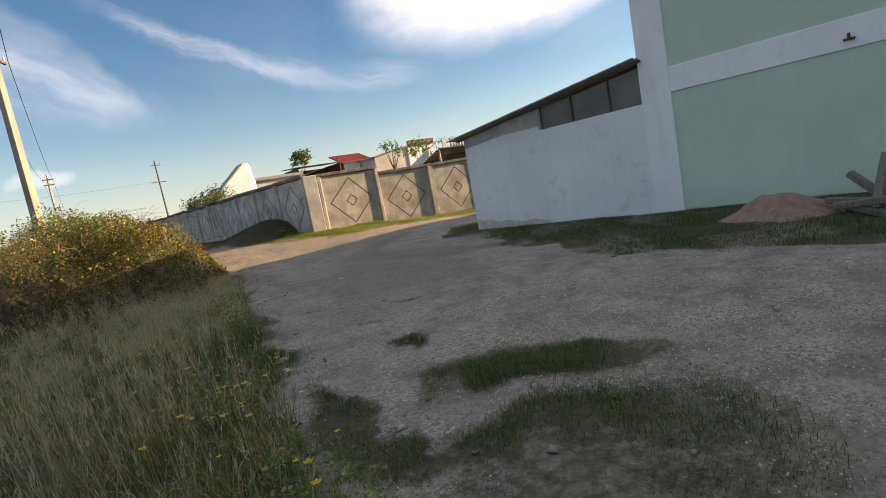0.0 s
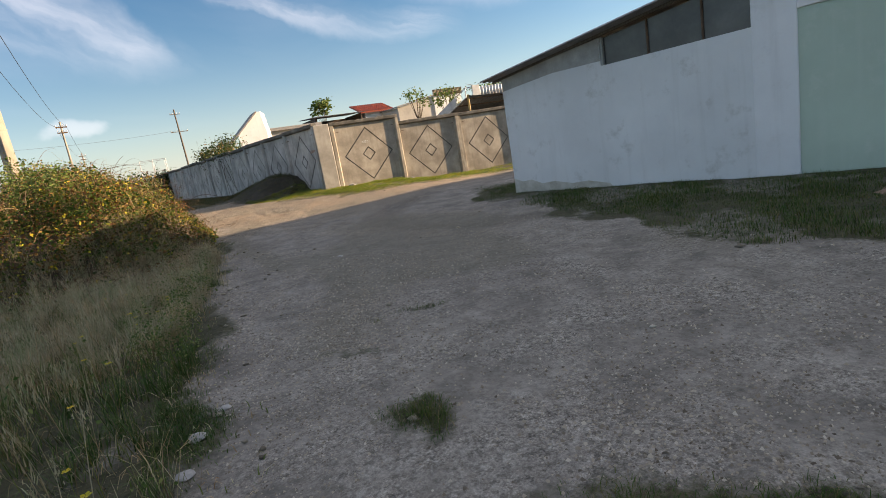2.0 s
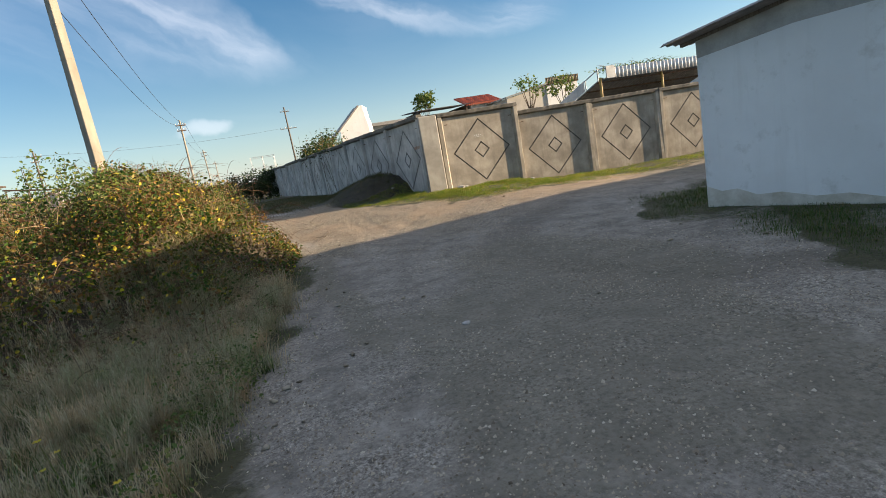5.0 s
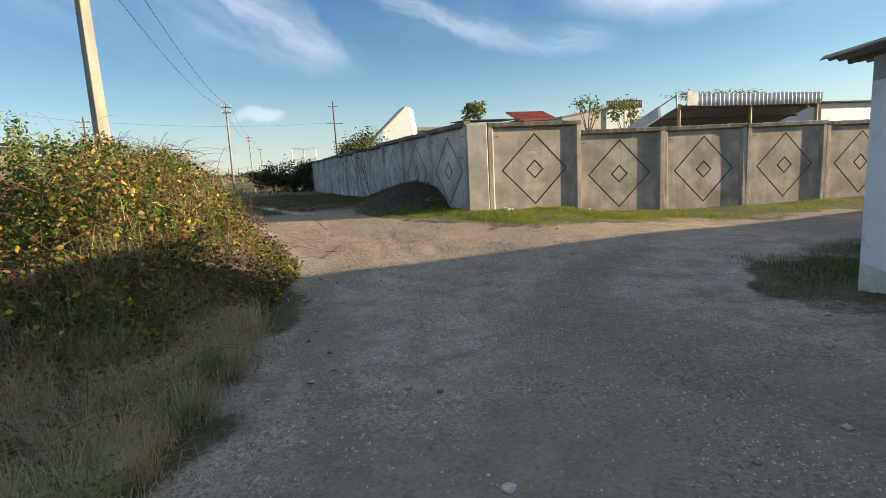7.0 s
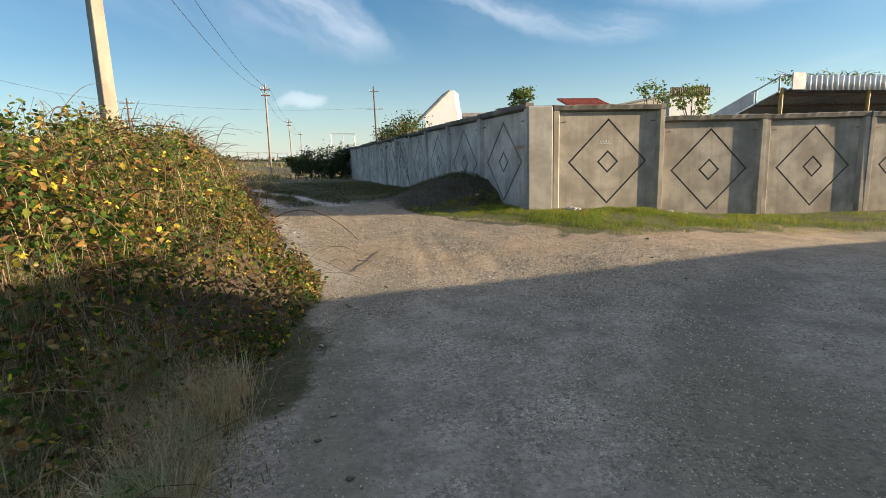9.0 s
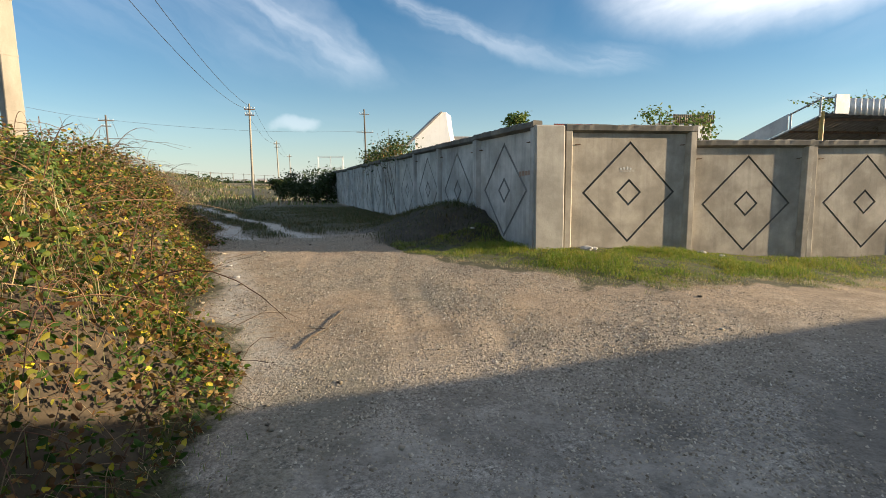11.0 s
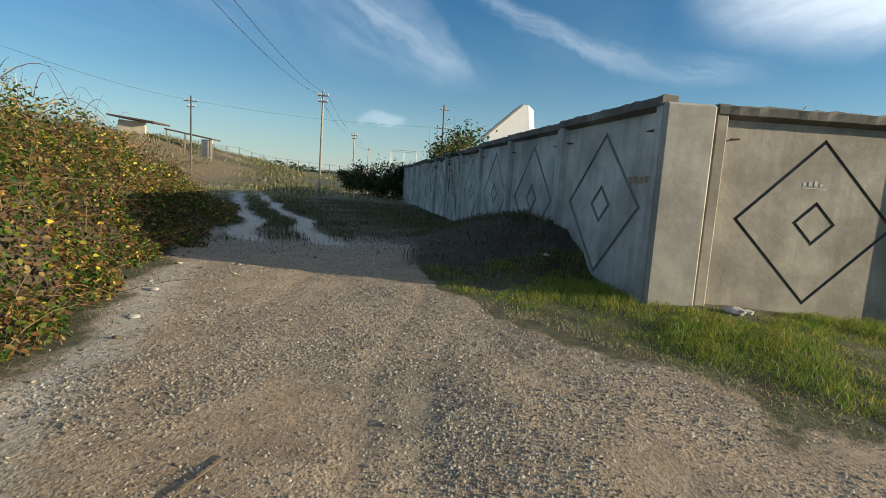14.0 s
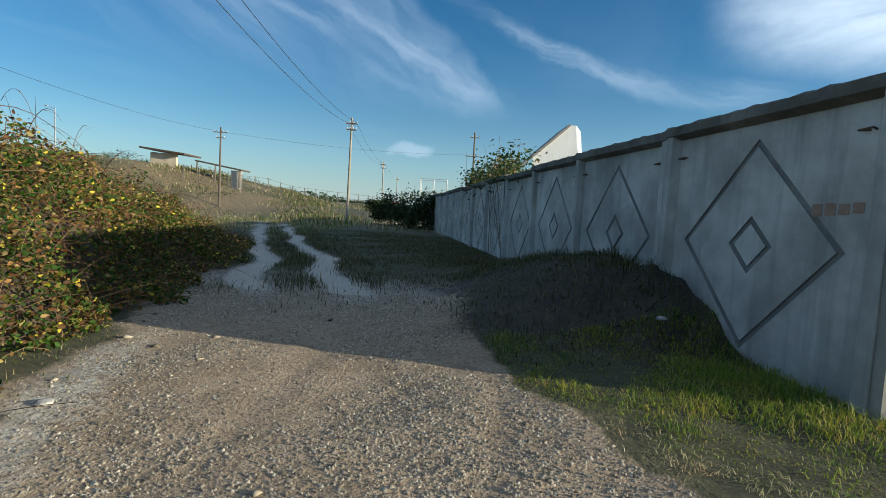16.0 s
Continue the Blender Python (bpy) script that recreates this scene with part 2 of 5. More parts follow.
def concrete_material(name, dark, light, stain=0.6):
    m = Mat(name, 0.9)
    rnd = m.object_random()
    shifted = m.nt.nodes.new("ShaderNodeVectorMath")
    comb = m.nt.nodes.new("ShaderNodeCombineXYZ")
    m.link(m.math("MULTIPLY", rnd, 23.0), comb.inputs[0])
    m.link(m.pos, shifted.inputs[0])
    m.link(comb.outputs[0], shifted.inputs[1])
    p = shifted.outputs[0]
    blotch = m.noise(1.3, 7, 0.6, vec=p)
    grain = m.noise(70, 4, vec=p)
    drip = m.noise(1.0, 5, 0.6, vec=p, stretch=(7, 7, 0.5))
    c = m.ramp(blotch, (0.28, tuple(v * 0.72 for v in dark)), (0.45, dark), (0.68, light))
    c = m.mix(m.math("MULTIPLY", m.math("SUBTRACT", drip, 0.5), 3.0 * stain, clamp=True), c, tuple(v * 0.5 for v in dark))
    c = m.mix(0.3, c, m.ramp(grain, (0.3, (0.7, 0.7, 0.7)), (0.7, (1, 1, 1))), "MULTIPLY")
    c = m.mix(0.5, c, m.ramp(rnd, (0, (0.82, 0.82, 0.84)), (1, (1, 0.98, 0.95))), "MULTIPLY")
    m.color(c)
    m.bump(m.math("ADD", m.math("MULTIPLY", grain, 0.3), m.noise(12, 6, 0.6, vec=p)), 0.35, 0.01)
    return m.m


def paint_material(name, base, worn, speck=0.12, rough=0.8):
    m = Mat(name, rough)
    cloud_ = m.noise(0.7, 6, 0.6)
    c = m.ramp(cloud_, (0.3, tuple(v * 0.86 for v in base)), (0.7, base))
    scuff = m.math("MULTIPLY", m.math("SUBTRACT", m.noise(2.3, 8, 0.7), 0.56), 4.0, clamp=True)
    c = m.mix(m.math("MULTIPLY", scuff, speck * 4), c, worn)
    drip = m.math("MULTIPLY", m.math("SUBTRACT", m.noise(1.0, 5, stretch=(5, 5, 0.4)), 0.54), 3.0, clamp=True)
    c = m.mix(m.math("MULTIPLY", drip, 0.35), c, worn)
    m.color(c)
    m.bump(m.math("ADD", m.noise(9, 5), m.math("MULTIPLY", m.noise(60, 3), 0.3)), 0.25, 0.01)
    return m.m


def plain_material(name, dark, light, scale=4.0, rough=0.8, metallic=0.0, stretch=None, bump=0.3):
    m = Mat(name, rough, metallic)
    n = m.noise(scale, 6, 0.6, stretch=stretch)
    m.color(m.mix(0.3, m.ramp(n, (0.3, dark), (0.7, light)), m.ramp(m.noise(scale * 14, 3), (0.3, (0.7, 0.7, 0.7)), (0.7, (1, 1, 1))), "MULTIPLY"))
    m.bump(n, bump, 0.01)
    return m.m


def leaf_material(name, stops, translucent=0.25):
    """Foliage: each blade or leaf takes its own colour."""
    m = Mat(name, 0.6)
    c = m.ramp(m.geo.outputs["Random Per Island"], *stops)
    c = m.mix(0.45, c, m.ramp(m.noise(0.8, 3), (0.3, (0.55, 0.55, 0.55)), (0.7, (1, 1, 1))), "MULTIPLY")
    c = m.mix(0.75, c, m.ramp(m.noise(2.6, 3, 0.6), (0.32, (0.62, 0.86, 0.6)), (0.5, (1, 1, 1)), (0.66, (1.25, 1.02, 0.82))), "MULTIPLY")
    m.color(c)
    m.b.inputs["Specular IOR Level"].default_value = 0.25
    out = [n for n in m.nt.nodes if n.type == "OUTPUT_MATERIAL"][0]
    tr = m.nt.nodes.new("ShaderNodeBsdfTranslucent")
    m.link(c, tr.inputs[0])
    mixer = m.nt.nodes.new("ShaderNodeMixShader")
    mixer.inputs[0].default_value = translucent
    m.link(m.b.outputs[0], mixer.inputs[1])
    m.link(tr.outputs[0], mixer.inputs[2])
    m.link(mixer.outputs[0], out.inputs[0])
    return m.m


GROUND = ground_material()
CONCRETE = concrete_material("weathered_precast_concrete", (0.34, 0.3, 0.24), (0.55, 0.49, 0.4), 0.5)
CONCRETE_PIER = concrete_material("grey_cement_render", (0.31, 0.292, 0.256), (0.45, 0.428, 0.38), 0.3)
CONCRETE_DARK = concrete_material("lichened_concrete_cap", (0.13, 0.12, 0.1), (0.25, 0.23, 0.2))
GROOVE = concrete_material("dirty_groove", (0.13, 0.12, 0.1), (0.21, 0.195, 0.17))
WHITEWASH = paint_material("whitewashed_plaster", (0.78, 0.775, 0.76), (0.44, 0.42, 0.37), 0.24)
PLASTER_BARE = plain_material("bare_grey_plaster", (0.3, 0.29, 0.27), (0.45, 0.44, 0.41), 3)
WHITE_PAINT = paint_material("white_trim_paint", (0.83, 0.82, 0.81), (0.5, 0.48, 0.45))
GREEN_PAINT = paint_material("pale_green_paint", (0.5, 0.6, 0.49), (0.62, 0.66, 0.58), 0.2)
RUST = plain_material("rusty_steel", (0.07, 0.045, 0.03), (0.2, 0.12, 0.07), 9, 0.8, 0.3)
STEEL = plain_material("painted_grey_steel", (0.3, 0.31, 0.32), (0.5, 0.51, 0.52), 3, 0.5, 0.2)
YELLOW_STEEL = plain_material("yellow_painted_steel", (0.35, 0.22, 0.06), (0.55, 0.36, 0.1), 5, 0.6)
WHITE_SHEET = plain_material("white_corrugated_sheet", (0.55, 0.55, 0.54), (0.74, 0.74, 0.73), 2, 0.5)
BROWN_SHEET = plain_material("brown_corrugated_sheet", (0.16, 0.12, 0.07), (0.28, 0.21, 0.12), 3, 0.6)
ASBESTOS = plain_material("grey_fibre_cement_sheet", (0.22, 0.21, 0.2), (0.38, 0.36, 0.34), 4, 0.9)
RED_TILE = plain_material("red_clay_tile", (0.3, 0.06, 0.035), (0.5, 0.13, 0.07), 6, 0.8)
DARK_WOOD = plain_material("dark_shed_boards", (0.05, 0.035, 0.025), (0.12, 0.085, 0.06), 5, 0.85, stretch=(1, 1, 6))
GREY_WOOD = plain_material("weathered_grey_wood", (0.1, 0.085, 0.07), (0.22, 0.195, 0.165), 6, 0.9, stretch=(8, 8, 1))
POLE_CONCRETE = plain_material("pole_concrete", (0.25, 0.22, 0.175), (0.4, 0.355, 0.29), 3, 0.9, stretch=(1, 1, 0.3))
POLE_WOOD = plain_material("tarred_pole_wood", (0.09, 0.07, 0.055), (0.18, 0.15, 0.12), 5, 0.9, stretch=(4, 4, 0.3))
WIRE = plain_material("cable_black", (0.02, 0.02, 0.02), (0.05, 0.05, 0.05), 5, 0.6)
RED_SOIL = plain_material("reddish_sand", (0.2, 0.12, 0.085), (0.36, 0.235, 0.17), 7, 0.97)
DARK_SOIL = plain_material("dark_rubble_soil", (0.035, 0.03, 0.024), (0.1, 0.085, 0.065), 7, 0.97, bump=0.9)
STONE = plain_material("pale_limestone", (0.3, 0.28, 0.25), (0.52, 0.49, 0.45), 8, 0.92)
BARK = plain_material("bark", (0.07, 0.05, 0.035), (0.17, 0.13, 0.09), 8, 0.95)
FAR_WALL = plain_material("distant_plaster", (0.4, 0.37, 0.33), (0.58, 0.54, 0.48), 0.5)
GLASS_DIRTY = plain_material("dusty_dark_glass", (0.035, 0.035, 0.035), (0.11, 0.105, 0.1), 1.2, 0.25, bump=0.05)
GRASS_GREEN = leaf_material("green_grass", ((0.0, (0.12, 0.2, 0.017)), (0.5, (0.23, 0.31, 0.033)), (0.8, (0.36, 0.35, 0.06)), (1.0, (0.46, 0.38, 0.15))), 0.4)
GRASS_COARSE = leaf_material("coarse_dark_grass", ((0.0, (0.04, 0.065, 0.015)), (0.5, (0.08, 0.095, 0.028)), (0.85, (0.15, 0.125, 0.055)), (1.0, (0.26, 0.2, 0.11))))
GRASS_DRY = leaf_material("dry_grass", ((0.0, (0.15, 0.1, 0.055)), (0.15, (0.33, 0.24, 0.13)), (0.32, (0.6, 0.49, 0.29)), (0.45, (0.7, 0.6, 0.38)), (0.54, (0.18, 0.22, 0.06)), (1.0, (0.08, 0.14, 0.025))), 0.35)
GRASS_SHORT = leaf_material("short_worn_grass", ((0.0, (0.035, 0.085, 0.012)), (0.6, (0.075, 0.135, 0.024)), (0.88, (0.15, 0.15, 0.05)), (1.0, (0.3, 0.25, 0.13))))
BRAMBLE = leaf_material("bramble_leaves", ((0.0, (0.025, 0.065, 0.01)), (0.38, (0.075, 0.135, 0.018)), (0.54, (0.24, 0.235, 0.03)), (0.6, (0.09, 0.045, 0.022)), (0.76, (0.2, 0.105, 0.04)), (0.88, (0.36, 0.22, 0.06)), (0.95, (0.42, 0.33, 0.15)), (0.97, (0.62, 0.5, 0.06)), (1.0, (0.85, 0.72, 0.05))), 0.4)
GRASS_STRAW = leaf_material("pale_straw", ((0.0, (0.36, 0.29, 0.17)), (0.5, (0.56, 0.47, 0.3)), (0.85, (0.68, 0.6, 0.42)), (1.0, (0.2, 0.23, 0.08))), 0.4)
DRY_STEM = leaf_material("dry_bramble_stems", ((0.0, (0.1, 0.045, 0.03)), (0.6, (0.19, 0.11, 0.06)), (1.0, (0.34, 0.24, 0.14))), 0.0)
TREE_LEAF = leaf_material("tree_leaves", ((0.0, (0.08, 0.14, 0.03)), (0.6, (0.16, 0.23, 0.06)), (1.0, (0.32, 0.31, 0.1))), 0.3)
DARK_LEAF = leaf_material("dark_shrub_leaves", ((0.0, (0.015, 0.03, 0.008)), (1.0, (0.05, 0.075, 0.02))), 0.1)
FLOWER = leaf_material("yellow_petals", ((0.0, (0.65, 0.5, 0.02)), (1.0, (0.75, 0.62, 0.05))), 0.3)
# stem brown made dark, with the shade deep in the brambles in its colour
SHADED_CORE = plain_material("shaded_stem_core", (0.035, 0.026, 0.016), (0.1, 0.073, 0.043), 9, 0.98, bump=1.0)


# ---- mesh helpers ----
def link_mesh(name, me, material, parent=None, label=""):
    me.materials.append(material)
    ob = new(name, me)
    if parent:
        ob.parent = parent
    if label:
        ob["label"] = label
    return ob


def part(name, bm, material, parent=None, label="", smooth=False):
    me = bpy.data.meshes.new(name)
    bm.to_mesh(me)
    bm.free()
    if smooth:
        for p in me.polygons:
            p.use_smooth = True
    return link_mesh(name, me, material, parent, label)


def thing(name, label, category, at=(0, 0, 0), turn=0.0, group="", kind=""):
    ob = new(name)
    ob.matrix_world = pose(*at, 0, 0, turn)
    return tagged(ob, label, category, group, kind)


def array_mesh(name, verts, quads=None, tris=None, smooth=False):
    me = bpy.data.meshes.new(name)
    verts = np.asarray(verts, dtype=np.float32).reshape(-1, 3)
    me.vertices.add(len(verts))
    me.vertices.foreach_set("co", verts.ravel())
    q = np.zeros((0, 4), int) if quads is None else np.asarray(quads, int).reshape(-1, 4)
    t = np.zeros((0, 3), int) if tris is None else np.asarray(tris, int).reshape(-1, 3)
    loops = np.concatenate([q.ravel(), t.ravel()]).astype(np.int32)
    total = np.concatenate([np.full(len(q), 4), np.full(len(t), 3)]).astype(np.int32)
    me.loops.add(len(loops))
    me.loops.foreach_set("vertex_index", loops)
    me.polygons.add(len(total))
    me.polygons.foreach_set("loop_start", (np.cumsum(total) - total).astype(np.int32))
    if smooth:
        me.polygons.foreach_set("use_smooth", np.ones(len(total), bool))
    me.update(calc_edges=True)
    return me


def add_box(bm, lo, hi, bevel=0.0, m=None):
    """A box from corner lo to corner hi, its edges bevelled, moved by m."""
    lo, hi = Vector(lo), Vector(hi)
    r = bmesh.ops.create_cube(bm, size=1.0)
    bmesh.ops.transform(bm, verts=r["verts"], matrix=(m or Matrix()) @ Matrix.Translation((lo + hi) / 2) @ Matrix.Diagonal((*(hi - lo), 1)))
    if bevel:
        edges = list({e for v in r["verts"] for e in v.link_edges})
        bmesh.ops.bevel(bm, geom=edges, offset=bevel, segments=1, affect="EDGES")
    return bm


def box_mesh(lo, hi, bevel=0.01, m=None):
    return add_box(bmesh.new(), lo, hi, bevel, m)


def add_rod(bm, a, b, r0, r1=None, sides=8):
    """A tapered rod from a to b."""
    a, b = Vector(a), Vector(b)
    r1 = r0 if r1 is None else r1
    q = (b - a).to_track_quat("Z", "Y").to_matrix().to_4x4()
    made = bmesh.ops.create_cone(bm, cap_ends=True, segments=sides, radius1=r0, radius2=r1, depth=(b - a).length)
    bmesh.ops.transform(bm, verts=made["verts"], matrix=Matrix.Translation((a + b) / 2) @ q)
    return bm


def rod(a, b, r0, r1=None, sides=8):
    return add_rod(bmesh.new(), a, b, r0, r1, sides)


def corrugated(width, length, pitch=0.15, depth=0.025, thick=0.006):
    """A wavy sheet in the xy plane, its waves across x, with thickness."""
    n = max(4, int(width / pitch * 6))
    x = np.linspace(0, width, n + 1)
    z = depth * np.sin(x / pitch * 2 * np.pi)
    v = []
    for zz in (thick, 0.0):
        for yy in (0.0, length):
            v.append(np.stack([x, np.full_like(x, yy), z + zz], 1))
    v = np.concatenate(v)
    m = n + 1
    i = np.arange(n)
    quads = [np.stack([i, i + 1, m + i + 1, m + i], 1), np.stack([2 * m + i, 3 * m + i, 3 * m + i + 1, 2 * m + i + 1], 1),
             np.stack([i, 2 * m + i, 2 * m + i + 1, i + 1], 1), np.stack([m + i, m + i + 1, 3 * m + i + 1, 3 * m + i], 1)]
    return array_mesh("sheet", v, np.concatenate(quads))


# ---- lie of the land ----
EDGE_Y = np.array([-8, 0.0, 2.6, 6.3, 10.0, 13.3, 16.0, 17.2, 18.8, 20.3, 22.5, 25.0, 30.0, 40.0, 60.0])
EDGE_X = np.array([0.2, 0.6, 0.85, 1.3, 1.95, 2.4, 2.75, 2.7, 2.05, 1.85, 1.35, 0.8, -0.3, -3.0, -8.0])


def edge_x(y):
    """Where the gravel ends and the growth begins on the field side."""
    return np.interp(y, EDGE_Y, EDGE_X)


def sstep(a, b, v):
    t = np.clip((v - a) / (b - a), 0, 1)
    return t * t * (3 - 2 * t)


def rough_noise(x, y, seed=0.0):
    """Smooth pseudo-random waves, -1 to 1, for arrays."""
    s = np.zeros_like(x)
    for k, (a, b, c, w) in enumerate(((1.0, 0.31, 0.7, 1.0), (-0.53, 1.17, 2.1, 0.8), (2.3, -1.7, 0.4, 0.5), (3.1, 2.7, 1.9, 0.35), (-5.3, 4.1, 3.3, 0.22))):
        s += w * np.sin(a * x + b * y + c + seed * (1.3 + k))
    return s / 1.9


def height(x, y):
    x, y = np.asarray(x, float), np.asarray(y, float)
    rise = 0.45 * sstep(12.5, 23.5, y) * (1 - sstep(8.5, 15, x) * 0.95)
    z = rise + 0.02 * rough_noise(x * 0.9, y * 0.9)
    # earth heaped along the side wall
    off = x - (7.0 - 0.108 * (y - 25))
    heap = np.exp(-(np.minimum(off, 0) / 1.45) ** 2) * sstep(23.7, 25.5, y + 0.2 * off + 0.12 * rough_noise(x * 4, y * 4, 3.0)) * (1 - sstep(26.5, 34.0, y - 0.8 * off)) * (1 - sstep(0.4, 0.8, off))
    z = z + heap * (0.8 + 0.07 * rough_noise(x * 2.1, y * 2.1, 2.0) + 0.05 * rough_noise(x * 6.1, y * 5.3, 1.0))
    # the slope beyond the tracks
    front = 72 - 14 * sstep(-25, -40, x)
    hill = np.interp(x, [-60, -45, -38, -32, -22.8, -15, 0, 8], [5.4, 5.3, 5.0, 4.4, 2.9, 1.5, 0.9, 0]) * sstep(0, 18, y - front) * (1 - 0.7 * sstep(110, 160, y))
    z = z + hill * (1 + 0.07 * rough_noise(x * 0.3, y * 0.21, 4.0))
    z = z + 1.0 * sstep(-21, -27, x) * sstep(44, 52, y)
    rd = (x + 30) * 0.974 - (y - 48) * 0.227
    z = z + 0.35 * (1 - sstep(1.6, 3.2, np.abs(rd))) * sstep(20, 40, y)
    far = sstep(150, 500, np.hypot(x, y))
    return z + far * (1.2 + 1.6 * rough_noise(x * 0.011, y * 0.012, 1.0))


def verge_front(x):
    """Front edge of the green strip before the concrete wall."""
    return np.interp(x, [4.8, 5.05, 5.5, 6.3, 7.4, 9.3, 12.0, 15.0, 22.0], [24.6, 22.8, 21.8, 21.0, 19.4, 18.8, 18.9, 18.8, 18.4])


WALL_U = Vector((0.275, -0.961))     # along the painted building
CORNER_B = Vector((9.40, 12.50))


def lawn_edge(y):
    """Edge of the grass along the painted building."""
    return np.interp(y, [-6, 2.0, 3.5, 5.2, 6.4, 8, 9.9, 11.3, 12.8, 14.3], [7.6, 7.3, 6.9, 6.6, 6.9, 7.3, 8.0, 8.4, 8.65, 9.4])


# turf in the gravel: centre, direction, half length and width, thickness
NEAR_TUFTS = ((2.62, 3.15, 0.62, -0.78, 0.95, 0.45, 1.0), (2.15, 4.75, 0.8, -0.6, 0.36, 0.24, 0.8), (1.02, 3.6, 0.2, 0.98, 0.95, 0.26, 0.9), (2.05, 2.2, 0.8, -0.6, 0.9, 0.35, 0.75),
              (3.5, 6.6, 0.9, -0.4, 0.3, 0.12, 0.5), (1.5, 7.2, 0.1, 1.0, 0.5, 0.2, 0.6), (2.3, 6.1, 0.7, -0.7, 0.25, 0.16, 0.6))


def grass_mask(x, y):
    n = rough_noise(x * 1.7, y * 1.7, 3.0) * 0.35 + rough_noise(x * 5.1, y * 4.7, 6.0) * 0.15
    left = sstep(0.25, -0.35, x - edge_x(y) + n)
    left = np.maximum(left, sstep(27, 31, y + n) * 0.9 * sstep(7.5, 6.8, x + 0.1 * (y - 23)))
    yard = (0.5 + 0.5 * sstep(-0.5, 0.1, rough_noise(x * 1.9, y * 2.1, 9.0))) * sstep(-0.2, 0.3, x - lawn_edge(y) + 1.4 * n) * sstep(15.0, 13.6, y - 0.27 * (x - 9.4))
    verge = sstep(-0.3, 0.5, y - verge_front(x) + 1.8 * n) * sstep(4.3, 5.2, x - 0.0)
    near = 0.55 * np.exp(-(((x - 2.0 + 0.5 * n) / 1.25) ** 2 + ((y - 1.7 + 0.5 * n) / 1.05) ** 2) ** 2)
    patch_ = 0.0
    for cx, cy, ux, uy, a, b, w in NEAR_TUFTS:
        u, v = (x - cx) * ux + (y - cy) * uy, (y - cy) * ux - (x - cx) * uy
        patch_ = np.maximum(patch_, w * np.exp(-(((u + 0.8 * n) / a) ** 2 + ((v + 0.7 * n) / b) ** 2) ** 2))
    return np.clip(np.maximum.reduce([left, yard, verge, near, patch_]), 0, 1)


def track_mask(x, y):
    """Two wheel tracks that run on beyond the corner."""
    cx = np.interp(y, [20, 24, 27, 29, 32, 36, 44, 60], [3.9, 3.2, 2.3, 1.5, 0.75, -0.9, -3.6, -9.0])
    gap = np.interp(y, [20, 30, 50], [0.85, 0.8, 0.8])
    wob = 0.25 * rough_noise(x * 0.6, y * 0.6, 5.0)
    return np.clip(np.exp(-((x - cx - gap + wob) / 0.42) ** 4) + np.exp(-((x - cx + gap + wob) / 0.42) ** 4), 0, 1) * sstep(25, 28, y) * (1 - sstep(50, 62, y))


def relief(X, Y):
    """Small relief of the lane: ruts, tyre marks and unevenness; also how worn and how grassy."""
    grass = grass_mask(X, Y) * (1 - track_mask(X, Y))
    lane = 3.2 + 0.06 * (Y - 8)
    rut = 0.0
    for off in (-0.95, 0.75):
        rut = rut + 0.1 * np.exp(-((X - lane - off + 0.15 * rough_noise(X * 0.5, Y * 0.5, 8.0)) / 0.12) ** 2) * sstep(14, 18, Y) * (1 - sstep(26, 29, Y))
    arc = np.hypot(X - 9.8, Y - 12.2) + 0.2 * rough_noise(X * 0.9, Y * 0.9, 2.0)          # where wheels turn in towards the yard
    turn_in = sstep(9.8, 8.4, X) * sstep(6.0, 8.5, Y) * sstep(17.5, 15.5, Y)
    rut = rut + turn_in * (0.9 * np.exp(-((arc - 3.95) / 0.5) ** 2) + 0.35 * np.exp(-((arc - 5.6) / 0.35) ** 2))
    rut = rut * (1 - grass)
    tyre = 0.0
    for off in (-1.55, -1.2, -0.8, 0.55, 0.95, 1.6):
        tyre = tyre + np.exp(-((X - lane - off + 0.22 * rough_noise(X * 0.5, Y * 0.5, 3.0 + off)) / 0.1) ** 2) * np.clip(0.6 + rough_noise(X * 0.4, Y * 0.8, off), 0, 1)
    tyre = tyre * sstep(15.5, 18, Y) * (1 - sstep(25, 28, Y))
    dz = -0.013 * tyre + 0.003 * rough_noise(X * 4.1, Y * 3.7, 6.0) * sstep(14, 17, Y) * (1 - sstep(26, 28, Y))
    dz = dz - 0.025 * np.clip(rut, 0, 1) - 0.05 * track_mask(X, Y) + 0.006 * rough_noise(X * 7, Y * 7, 2.0) * (np.abs(Y - 15) < 30)
    return dz, rut, grass


